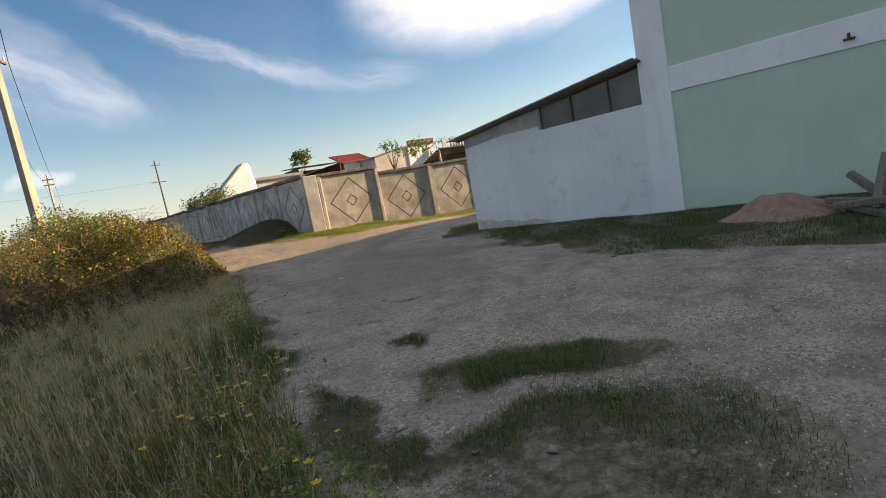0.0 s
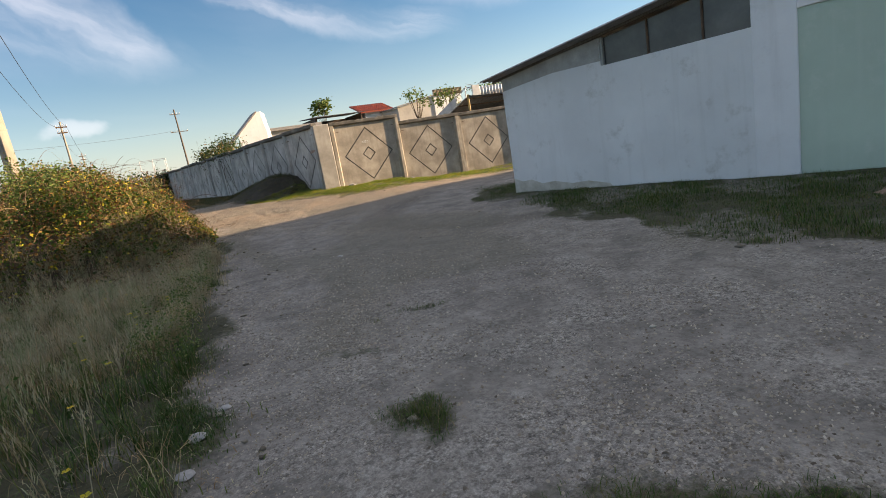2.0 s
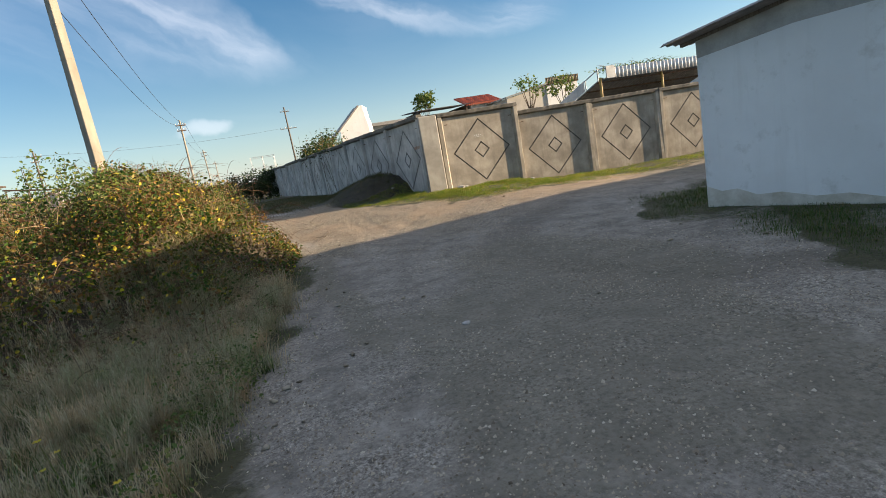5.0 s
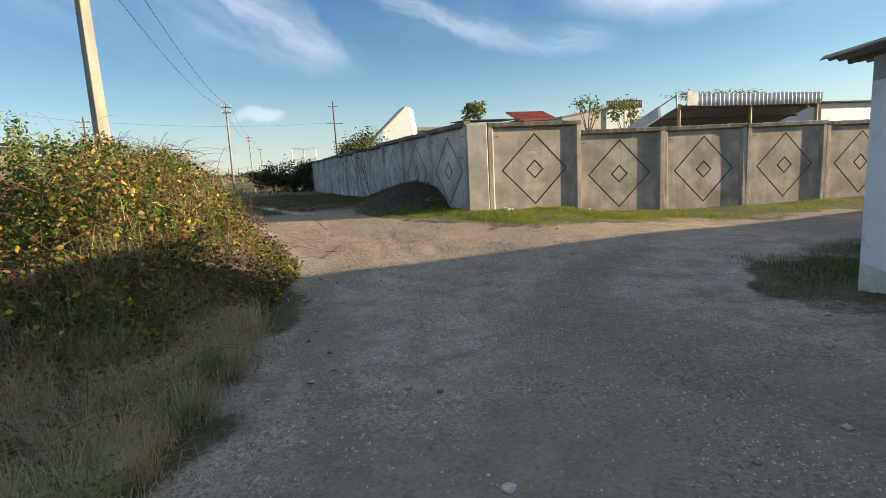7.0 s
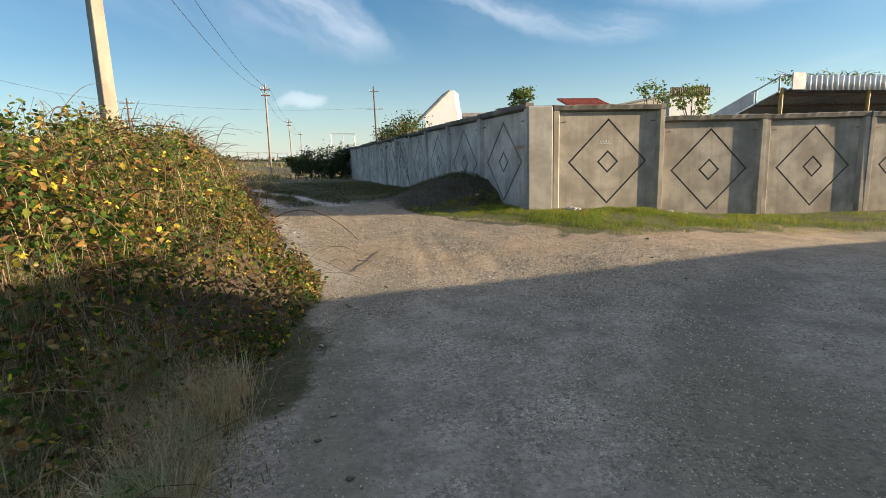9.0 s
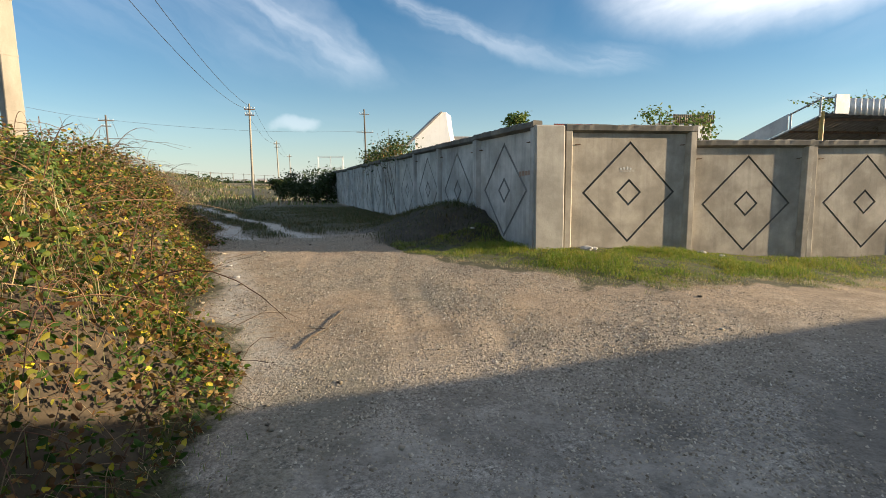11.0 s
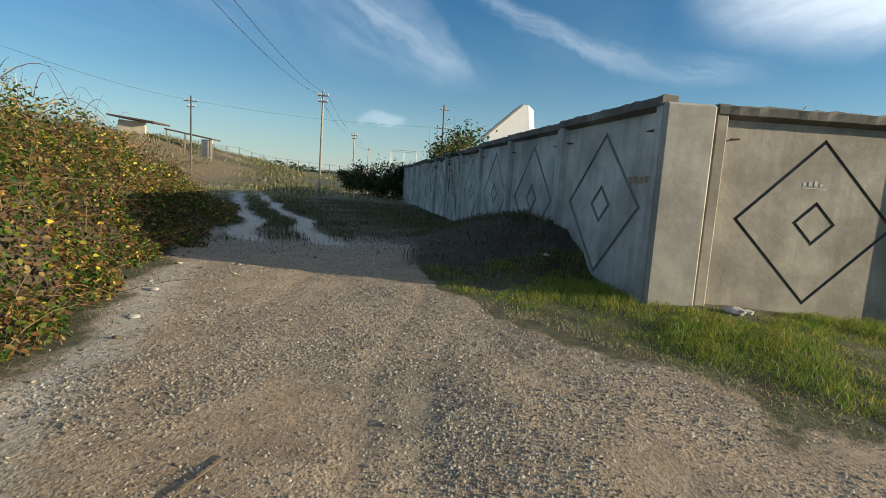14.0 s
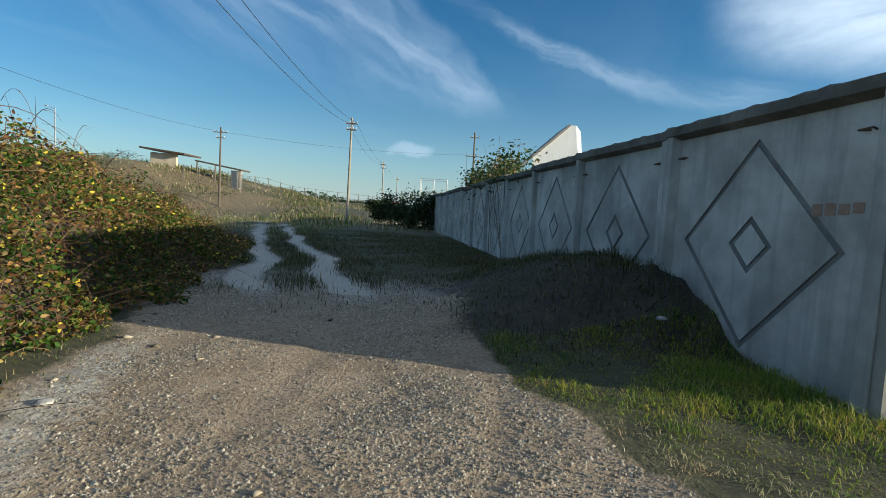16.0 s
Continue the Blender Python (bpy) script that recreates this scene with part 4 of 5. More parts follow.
def stem_mesh(name, starts, ends, bend, r, segs=5):
    """Arching stems as thin three-sided tubes."""
    n = len(starts)
    t = np.linspace(0, 1, segs + 1)[None, :, None]
    p = starts[:, None] * (1 - t) + ends[:, None] * t + np.array([0, 0, 1.0]) * (bend[:, None, None] * 4 * t * (1 - t))
    d = (ends - starts)
    d /= np.linalg.norm(d, axis=1)[:, None] + 1e-9
    s = np.cross(d, rng.normal(0, 1, (n, 3)))
    s /= np.linalg.norm(s, axis=1)[:, None] + 1e-9
    u = np.cross(d, s)
    rad = r[:, None, None] * (1 - 0.6 * t)
    ring = [p + rad * (s[:, None] * math.cos(q) + u[:, None] * math.sin(q)) for q in (0, 2.094, 4.189)]
    v = np.stack(ring, 2).reshape(-1, 3)
    base = (np.arange(n)[:, None, None] * (segs + 1) + np.arange(segs)[None, :, None]) * 3
    q = np.array([[0, 1, 4, 3], [1, 2, 5, 4], [2, 0, 3, 5]])
    return array_mesh(name, v, (base[..., None] + q[None, None]).reshape(-1, 4))


def scatter(n, x0, x1, y0, y1, chance):
    """About n points in the rectangle, kept by chance(x, y)."""
    x, y = rng.uniform(x0, x1, n), rng.uniform(y0, y1, n)
    keep = rng.uniform(0, 1, n) < chance(x, y)
    x, y = x[keep], y[keep]
    return np.stack([x, y, height(x, y) + relief(x, y)[0] - 0.01], 1)


def stuff(name, me, material, label, category):
    return tagged(link_mesh(name, me, material), label, category, kind="stuff")


def rand(a, b, n):
    return rng.uniform(a, b, n)


def clump(p, f=1.5, seed=1.0):
    return np.clip(0.5 + 0.6 * rough_noise(p[:, 0] * f, p[:, 1] * f, seed), 0, 1)


def bramble_height(x, y):
    d = edge_x(y) - x
    n = 0.3 * rough_noise(x * 1.1, y * 1.1, 2.0) + 0.2 * rough_noise(x * 2.9, y * 2.9, 4.0)
    top = np.interp(y, [10.5, 11.8, 12.6, 13.2, 13.8, 14.5, 17.3, 19, 23, 26, 29, 33, 37], [0, 0.1, 0.28, 0.75, 1.45, 1.68, 1.74, 1.9, 2.1, 2.05, 1.6, 0.8, 0])
    prof = sstep(-0.15, 1.35, d + 0.8 * n) * (1 - 0.6 * sstep(2.8, 5.2, d) * sstep(17, 20, y)) * (1 - sstep(5.5, 8.5, d))
    lump = 0.5 * rough_noise(x * 1.9, y * 1.7, 8.0) + 0.35 * rough_noise(x * 4.1, y * 4.3, 3.0)
    return np.maximum(0, top * prof * (1 + 0.3 * n + 0.32 * lump))


# dry grass on the field side of the lane
def dry_chance(x, y):
    d = edge_x(y) - x
    return sstep(-0.4, 0.15, d + 0.25 * rough_noise(x * 2.2, y * 2.2)) * (1 - 0.8 * sstep(3, 9, d)) * (0.35 + 0.65 * np.clip(0.5 + rough_noise(x * 1.9, y * 1.9, 5.0), 0, 1)) * (bramble_height(x, y) < 0.9)


def tufts(count, x0, x1, y0, y1, chance, blades, spread, tall_):
    """Tussocks: roots and heights of blades that stand together and splay a little; the outer ones are shorter."""
    c = scatter(count, x0, x1, y0, y1, chance)
    k = np.repeat(np.arange(len(c)), blades)
    size = rand(0.55, 1.25, len(c))
    a, r = rand(0, 2 * np.pi, len(k)), np.abs(rng.normal(0, 0.5, len(k)))
    q = c[k] + np.stack([np.cos(a) * r, np.sin(a) * r, 0 * a], 1) * (spread * size[k])[:, None]
    q[:, 2] += np.maximum(0, bramble_height(q[:, 0], q[:, 1]) - 0.3) * 0.6
    return q, tall_ * size[k] * rand(0.5, 1.1, len(k)) * np.exp(-0.35 * r)


def beside(d0, d1, fade):
    """Chance that fades with the distance from the lane's edge."""
    return lambda x, y: sstep(d0, d1, edge_x(y) - x) * np.exp(-np.maximum(0, edge_x(y) - x - 1.6) / fade)


p = scatter(150000, -9, 3.2, -1.5, 24, dry_chance)
d = edge_x(p[:, 1]) - p[:, 0]
h = (0.06 + 0.22 * clump(p, 1.9) * sstep(-0.2, 0.8, d)) * rand(0.35, 1.35, len(p))
stuff("dry_grass", blade_mesh("dry_grass", p, h, rand(0.0016, 0.0045, len(p)), 1.6), GRASS_DRY, "tangled dry straw-coloured grass beside the lane", "grass")
fade = beside(-0.1, 0.3, 2.2)
p, h = tufts(2300, -6, 2.6, -0.5, 13.6, lambda x, y: fade(x, y) * sstep(-0.35, 0.35, rough_noise(x * 1.2, y * 1.2, 14.0)), 44, 0.17, 0.42)
stuff("grass_tussocks", blade_mesh("grass_tussocks", p, h, rand(0.0015, 0.004, len(p)), 1.0), GRASS_DRY, "tall tussocks of half-dry grass beside the lane", "grass")
p, h = tufts(1500, -6, 2.6, -0.5, 13.2, lambda x, y: fade(x, y) * sstep(0.1, -0.45, rough_noise(x * 1.2, y * 1.2, 14.0)), 40, 0.16, 0.34)
stuff("green_tussocks", blade_mesh("green_tussocks", p, h, rand(0.0016, 0.0042, len(p)), 1.1), GRASS_SHORT, "dark green tussocks of grass beside the lane", "grass")
p = scatter(26000, -5, 3.0, -1.5, 20, lambda x, y: sstep(0.0, 0.3, edge_x(y) - x) * sstep(0.1, 0.7, rough_noise(x * 1.3, y * 1.3, 9.0)))
stuff("green_weeds", leaf_mesh("green_weeds", p + np.array([0, 0, 1.0]) * rand(0.02, 0.34, len(p))[:, None], rand(0.02, 0.05, len(p)), 0.5), TREE_LEAF, "low green weeds among the dry grass", "weeds")

# pale straw tufts at the foot of the thicket
p, h = tufts(2100, -3.5, 2.7, 7.5, 14.2, lambda x, y: sstep(-0.05, 0.3, edge_x(y) - x) * (0.25 + 0.75 * sstep(9.5, 11.5, y)) * np.exp(-np.maximum(0, edge_x(y) - x - 1.2) / 1.2), 90, 0.17, 0.46)
stuff("straw_tufts", blade_mesh("straw_tufts", p, h, rand(0.0014, 0.0034, len(p)), 1.0), GRASS_STRAW, "pale straw tufts at the foot of the brambles", "grass")

# feathered seed stalks, thickest where the lane begins
p = scatter(3000, -3.5, 1.6, 0.6, 14, lambda x, y: sstep(0.2, 0.5, edge_x(y) - x) * (0.45 * np.clip(0.3 + rough_noise(x * 1.1, y * 1.1, 3.0), 0, 1) + 0.9 * np.exp(-((x + 0.25) / 0.7) ** 2 - ((y - 3.9) / 1.0) ** 2)))
n = len(p)
thick_ = np.exp(-((p[:, 0] + 0.25) / 0.7) ** 2 - ((p[:, 1] - 3.9) / 1.0) ** 2)
top = p + np.stack([rng.normal(-0.05, 0.13, n), rng.normal(0, 0.13, n), rand(0.35, 0.7, n) + 0.22 * thick_], 1)
stuff("seed_stalks", stem_mesh("seed_stalks", p, top, rand(0, 0.05, n), rand(0.0018, 0.0036, n)), GRASS_STRAW, "thin dry stalks standing above the grass", "grass")
k = rng.integers(0, n, n * 20)
f = rand(0.7, 1.0, len(k))
q = p[k] + (top[k] - p[k]) * f[:, None] + rng.normal(0, 0.012, (len(k), 3)) * (1.15 - f)[:, None] * 2.4
stuff("seed_heads", blade_mesh("seed_heads", q, rand(0.02, 0.06, len(q)), rand(0.0015, 0.0032, len(q)), 0.7), GRASS_STRAW, "pale feathery seed heads on dry stalks", "grass")

# tall reed-like stalks in a loose clump where the lane begins
p = np.concatenate([np.stack([rng.normal(cx, 0.16, n), rng.normal(cy, 0.2, n), np.zeros(n)], 1) for cx, cy, n in ((-0.04, 4.3, 10), (-0.3, 3.8, 12), (-0.62, 3.4, 7), (0.1, 3.7, 9), (0.3, 4.6, 7), (-0.9, 4.6, 6))])
p[:, 2] = height(p[:, 0], p[:, 1])
n = len(p)
top = p + np.stack([rng.normal(-0.1, 0.08, n), rng.normal(0.02, 0.08, n), rand(0.68, 0.98, n)], 1)
stuff("reed_stalks", stem_mesh("reed_stalks", p, top, rand(0, 0.04, n), rand(0.003, 0.0045, n)), GRASS_STRAW, "tall straw-coloured reed stalks above the grass", "grass")
k = np.repeat(np.arange(n), 46)
f = rand(0.66, 1.0, len(k))
q = p[k] + (top[k] - p[k]) * f[:, None] + rng.normal(0, 0.011, (len(k), 3)) * (1.25 - f)[:, None] * 2.2
stuff("reed_heads", blade_mesh("reed_heads", q, rand(0.025, 0.07, len(q)), rand(0.002, 0.004, len(q)), 0.6), GRASS_STRAW, "pale feathery heads of tall reeds", "grass")

# yellow flowers by the edge of the lane
def flower_patch():
    p = scatter(900, -1.6, 1.5, 1.0, 9.5, lambda x, y: sstep(0.05, 0.3, edge_x(y) - x) * sstep(1.6, 0.4, edge_x(y) - x) * (0.12 + 0.8 * np.exp(-((y - 3.6) / 0.9) ** 2)))
    n = len(p)
    top = p + np.stack([rng.normal(0, 0.05, n), rng.normal(0, 0.05, n), rand(0.4, 0.68, n)], 1)
    plant = tagged(new("wild_flowers"), "yellow wild flowers on thin green stalks", "flowers", kind="stuff")
    link_mesh("stalk", stem_mesh("stalk", p, top, rand(0, 0.02, n), np.full(n, 0.0018), 3), GRASS_GREEN, plant)
    a = np.tile(np.arange(5) * 2 * np.pi / 5, n)
    c = np.repeat(top, 5, axis=0)
    dr = np.stack([np.cos(a), np.sin(a), 0.25 + 0 * a], 1)
    sd = np.stack([-np.sin(a), np.cos(a), 0 * a], 1)
    r = np.repeat(rand(0.014, 0.026, n), 5)[:, None]
    v = np.stack([c, c + dr * r * 0.7 + sd * r * 0.4, c + dr * r * 1.1, c + dr * r * 0.7 - sd * r * 0.4], 1).reshape(-1, 3)
    i = np.arange(len(c))[:, None] * 4
    link_mesh("petals", array_mesh("petals", v, i + np.array([[0, 3, 2, 1]])), FLOWER, plant)


flower_patch()

# short grass worn into the gravel, and the lawn by the painted building
p = scatter(330000, 0.3, 13, -1.0, 15.5, lambda x, y: (grass_mask(x, y) > 0.28) * np.clip(grass_mask(x, y) * (0.35 + 0.8 * rough_noise(x * 3.3, y * 3.3, 7.0)), 0.05, 1) * (x > edge_x(y) - 0.3) * (x - CORNER_B.x < -0.286 * (y - CORNER_B.y) + 0.05 + 50 * (y > 12.6)))
stuff("short_grass", blade_mesh("short_grass", p, rand(0.025, 0.085, len(p)) * (0.6 + 0.8 * clump(p, 2.1)), rand(0.0011, 0.0024, len(p)), 1.1), GRASS_SHORT, "short worn grass growing through gravel", "grass")
p = scatter(120000, 6.4, 13, -1.0, 14.8, lambda x, y: sstep(0.05, 0.5, x - lawn_edge(y) + 0.5 * rough_noise(x * 2.3, y * 2.3, 5.0)) * (0.4 + 0.6 * sstep(-0.4, 0.1, rough_noise(x * 1.9, y * 2.1, 9.0))) * (x - CORNER_B.x < -0.286 * (y - CORNER_B.y) + 0.02 + 50 * (y > 12.6)) * sstep(15.0, 14.2, y))
stuff("lawn_grass", blade_mesh("lawn_grass", p, (0.03 + 0.09 * clump(p, 2.4, 3.0)) * rand(0.5, 1.3, len(p)), rand(0.002, 0.0042, len(p)), 1.3), GRASS_SHORT, "rough green grass along the painted building", "grass")

p = scatter(210000, 0.3, 4.8, 0.6, 7.8, lambda x, y: (x > edge_x(y) - 0.2) * sstep(0.2, 0.75, grass_mask(x, y)) * (0.2 + 0.8 * clump(np.stack([x, y], 1), 2.9, 8.0)))
stuff("near_grass", blade_mesh("near_grass", p, (0.015 + 0.05 * clump(p, 2.9, 8.0) + 0.05 * sstep(0.6, 0.95, grass_mask(p[:, 0], p[:, 1]))) * rand(0.5, 1.4, len(p)), rand(0.0012, 0.0026, len(p)), 1.4), GRASS_SHORT, "thin patchy grass across the gravel", "grass")
p = scatter(70000, -0.6, 2.6, 1.6, 12.5, lambda x, y: sstep(-0.05, 0.12, edge_x(y) - x) * sstep(1.0, 0.3, edge_x(y) - x) * sstep(-0.1, 0.6, rough_noise(x * 1.9, y * 1.9, 4.0)))
stuff("edge_weeds", leaf_mesh("edge_weeds", p + np.array([0, 0, 1.0]) * (rand(0.01, 0.5, len(p)) * (0.3 + 0.9 * clump(p, 2.7, 3.0)))[:, None], rand(0.015, 0.036, len(p)), 0.3), TREE_LEAF, "fresh green weeds along the lane's edge", "weeds")

# green strip before the concrete wall
def verge_in(x, y):
    return y - verge_front(x) + 0.35 * rough_noise(x * 2, y * 2, 3.0) + 0.2 * rough_noise(x * 5.3, y * 4.9, 7.0)


p = scatter(270000, 4.9, 22, 17.9, 24.5, lambda x, y: sstep(-0.1, 0.3, verge_in(x, y)) * (y < 22.4 - 0.1 * np.maximum(0, x - 11) + 60 * (x < 7.6)) * (1 - 0.75 * sstep(10, 16, x)) * (0.5 + 0.5 * clump(np.stack([x, y], 1), 2.6)))
h = (0.025 + 0.12 * clump(p, 2.2, 5.0) * sstep(0.1, 1.2, verge_in(p[:, 0], p[:, 1]))) * rand(0.5, 1.3, len(p))
stuff("verge_grass", blade_mesh("verge_grass", p, h, rand(0.002, 0.0046, len(p)), 1.3), GRASS_GREEN, "bright green grass strip along the concrete wall", "grass")
p = scatter(90000, 4.9, 16, 17.9, 24.0, lambda x, y: sstep(-0.25, 0.0, verge_in(x, y)) * sstep(0.9, 0.2, verge_in(x, y)) * (y < 22.2) * (0.2 + 0.8 * clump(np.stack([x, y], 1), 3.1, 9.0)))
stuff("dry_verge", blade_mesh("dry_verge", p, rand(0.02, 0.07, len(p)), rand(0.002, 0.004, len(p)), 1.6), GRASS_STRAW, "yellowed trampled grass along the verge's edge", "grass")

# coarse grass on the heap and along the track beyond
p = scatter(200000, -6, 7.5, 23.2, 48, lambda x, y: (1 - track_mask(x, y)) * np.maximum(sstep(25, 30, y + 0.5 * rough_noise(x * 2, y * 2)), (x > 4.2) * (y > 23.4) * grass_mask(x, y)) * (0.3 + 0.7 * clump(np.stack([x, y], 1), 1.7)) * sstep(-6, -2, x) * (x < 7.6 - 0.108 * (y - 22.6)) * (1 - 0.6 * sstep(32, 48, y)))
stuff("coarse_grass", blade_mesh("coarse_grass", p, (0.05 + 0.17 * clump(p, 1.3, 4.0)) * rand(0.4, 1.3, len(p)), rand(0.003, 0.0065, len(p)), 1.6), GRASS_COARSE, "coarse grass on the earth heap and track", "grass")


# ---- bramble thicket ----
def bramble_thicket():
    bush = tagged(new("bramble_thicket"), "sprawling autumn bramble thicket with green, yellow and brown leaves", "bush")
    # filler sheet under the leaves; its dark colour stands in for shade between them
    xs, ys = np.arange(-7, 3.4, 0.16), np.arange(10.5, 37, 0.16)
    X, Y = np.meshgrid(xs, ys)
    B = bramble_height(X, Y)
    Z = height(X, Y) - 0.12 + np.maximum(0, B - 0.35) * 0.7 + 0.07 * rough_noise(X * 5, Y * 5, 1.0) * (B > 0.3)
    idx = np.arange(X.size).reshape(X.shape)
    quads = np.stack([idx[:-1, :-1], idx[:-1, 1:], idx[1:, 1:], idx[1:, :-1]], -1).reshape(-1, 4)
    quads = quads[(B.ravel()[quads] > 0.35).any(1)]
    link_mesh("dead_stem_mat", array_mesh("dead_stem_mat", np.stack([X, Y, Z], -1), quads), SHADED_CORE, bush, "dark brown filler sheet for the shade among the stems")
    def surface(n, deep):
        x, y = rng.uniform(-7, 3.3, n), rng.uniform(10.5, 37, n)
        b = bramble_height(x, y)
        near = np.exp(-np.maximum(0, edge_x(y) - x - 1.8) / 2.2)
        keep = (b > 0.06) & (rng.uniform(0, 1, n) < 0.13 + 0.87 * near)
        x, y, b = x[keep], y[keep], b[keep]
        z = height(x, y) + b * (1 - deep * rng.uniform(0, 1, len(x)) ** 1.5) + rng.normal(0, 0.05, len(x))
        return np.stack([x, y, z], 1)
    p = surface(470000, 0.45)
    keep = rng.uniform(0, 1, len(p)) < np.clip(0.3 + 1.5 * clump(p, 2.2, 6.0) * (0.2 + 1.0 * clump(p, 5.2, 2.0)), 0.3, 1) * (1 - 0.75 * sstep(1.0, 0.45, bramble_height(p[:, 0], p[:, 1])) * sstep(15.0, 13.5, p[:, 1]))
    p = p[keep]
    link_mesh("leaves", leaf_mesh("leaves", p, rand(0.028, 0.08, len(p)), 0.15), BRAMBLE, bush)
    a = surface(18000, 0.8)
    b = a + np.stack([rng.normal(0, 0.42, len(a)), rng.normal(0, 0.42, len(a)), rng.normal(0.02, 0.2, len(a))], 1)
    stem_ob = link_mesh("stem_tangle", stem_mesh("stem_tangle", a, b, rand(0.0, 0.22, len(a)), rand(0.002, 0.005, len(a)), 4), DRY_STEM, bush, "dry arching stems")
    stem_ob["kind"] = "stuff"
    a = surface(2600, 0.2)
    a = a[bramble_height(a[:, 0], a[:, 1]) > 0.8]
    b = a + np.stack([rng.normal(0.1, 0.6, len(a)), rng.normal(-0.1, 0.6, len(a)), rng.normal(-0.1, 0.3, len(a))], 1)
    link_mesh("cane_tangle", stem_mesh("cane_tangle", a, b, rand(0.05, 0.3, len(a)), rand(0.004, 0.008, len(a)), 7), DRY_STEM, bush, "long arching red-brown canes")["kind"] = "stuff"
    p = surface(520000, 0.4)
    p = p[rng.uniform(0, 1, len(p)) < sstep(18.5, 15.0, p[:, 1]) * 0.55 * sstep(0.35, 0.9, clump(p, 1.8, 2.0))]
    link_mesh("dry_grass", blade_mesh("dry_grass", p - np.array([0, 0, 0.15]), rand(0.15, 0.36, len(p)), rand(0.0015, 0.0032, len(p)), 1.3), GRASS_DRY, bush, "straw-coloured grass grown through")


bramble_thicket()


def sapling(x, y, top, spread, label="thin leafy sapling shoots standing above the brambles"):
    s = tagged(new("sapling"), label, "sapling", "saplings in the brambles")
    n = 9
    base = np.stack([rng.normal(x, 0.14, n), rng.normal(y, 0.14, n), np.full(n, gz(x, y))], 1)
    tip = base + np.stack([rng.normal(0, spread, n), rng.normal(0, spread, n), rand(0.72, 1.0, n) * top], 1)
    for k in range(n):
        link_mesh("stem", stem_mesh("stem", base[k:k + 1], tip[k:k + 1], rand(-0.08, 0.08, 1), rand(0.008, 0.014, 1), 6), BARK, s)
    k = rng.integers(0, n, 1900)
    f = rand(0.35, 1.0, len(k))
    c = base[k] + (tip[k] - base[k]) * f[:, None] + rng.normal(0, 0.065, (len(k), 3))
    link_mesh("leaves", leaf_mesh("leaves", c, rand(0.035, 0.075, len(c)), 0.3), TREE_LEAF, s)
    return s


for x, y, top, sp in ((0.1, 15.6, 2.5, 0.25), (-0.6, 16.2, 2.8, 0.3), (-1.4, 16.6, 2.7, 0.3), (0.5, 17.0, 2.2, 0.2), (-2.2, 15.9, 2.6, 0.3), (-0.2, 17.4, 2.5, 0.3), (0.6, 18.6, 2.1, 0.15)):
    sapling(x, y, top, sp)


# ---- trees and creepers ----
def tree(x, y, z0, crown_z, r, count, leaf=(0.12, 0.26), label="small leafy tree behind the wall", mat=None, name="tree"):
    t = tagged(new(name), label, "tree" if name == "tree" else "bush")
    t.matrix_world = pose(x, y, z0)
    bm = bmesh.new()
    c = Vector((0, 0, crown_z - z0))
    add_rod(bm, (0, 0, -0.2), c * 0.75, 0.09 * max(1, r), 0.05 * max(1, r), 8)
    tips = []
    for k in range(9):
        a = k * 2.4
        e = c + Vector((math.cos(a) * r * rng.uniform(0.4, 0.9), math.sin(a) * r * rng.uniform(0.4, 0.9), r * rng.uniform(-0.4, 0.75)))
        add_rod(bm, c * (0.6 + 0.03 * (k % 4)), e, 0.03, 0.01, 5)
        tips.append(e)
    part("trunk", bm, BARK, t)
    tips = np.array([tuple(e) for e in tips])
    k = rng.integers(0, len(tips), count)
    p = tips[k] + rng.normal(0, r * 0.24, (count, 3)) * np.array([1, 1, 0.8])
    link_mesh("crown", leaf_mesh("crown", p, rand(*leaf, count), 0.5, 0.6), mat or TREE_LEAF, t)
    return t


tree(19.2, 55, 0.4, 6.9, 0.95, 620, (0.2, 0.38), "small tree with large drooping leaves behind the wall")
tree(20.4, 37, 0.4, 4.9, 0.9, 190, (0.14, 0.26), "sparse young tree with round leaves before a shed")
tree(24.0, 38.5, 0.4, 4.75, 1.05, 300, (0.15, 0.28), "leafy fig tree spreading before a white shed")


def creeper(x, y, z, sx, sy, sz, count, label, mat=None, leaf=(0.07, 0.16), foot=None):
    """A climber hanging over the wall's top."""
    c = tagged(new("creeper"), label, "climbing plant")
    p = rng.normal(0, 1, (count, 3)) * np.array([sx, sy, sz]) + np.array([x, y, z])
    a = np.tile(np.array([[x, y, foot if foot is not None else z - 2.0]]), (40, 1)) + rng.normal(0, 1, (40, 3)) * np.array([sx * 0.6, sy * 0.8, 0.1])
    b = rng.normal(0, 1, (40, 3)) * np.array([sx, sy, sz]) * 1.2 + np.array([x, y, z + 0.2])
    link_mesh("stem_tangle", stem_mesh("stem_tangle", a, b, rand(0, 0.3, 40), rand(0.008, 0.016, 40), 5), BARK, c)["kind"] = "stuff"
    link_mesh("leaves", leaf_mesh("leaves", p, rand(*leaf, count), 0.4), mat or TREE_LEAF, c)


CREEPER = leaf_material("creeper_leaves", ((0.0, (0.02, 0.045, 0.012)), (0.7, (0.07, 0.11, 0.028)), (0.88, (0.14, 0.15, 0.04)), (1.0, (0.34, 0.17, 0.05))), 0.3)
creeper(6.5, 37.0, 3.35, 0.35, 1.9, 0.3, 1500, "green climber with orange tips spilling over the concrete wall", CREEPER, foot=0.4)
creeper(6.0, 42.0, 3.25, 0.3, 1.8, 0.3, 1300, "green climber spilling over the concrete wall", CREEPER, foot=0.4)
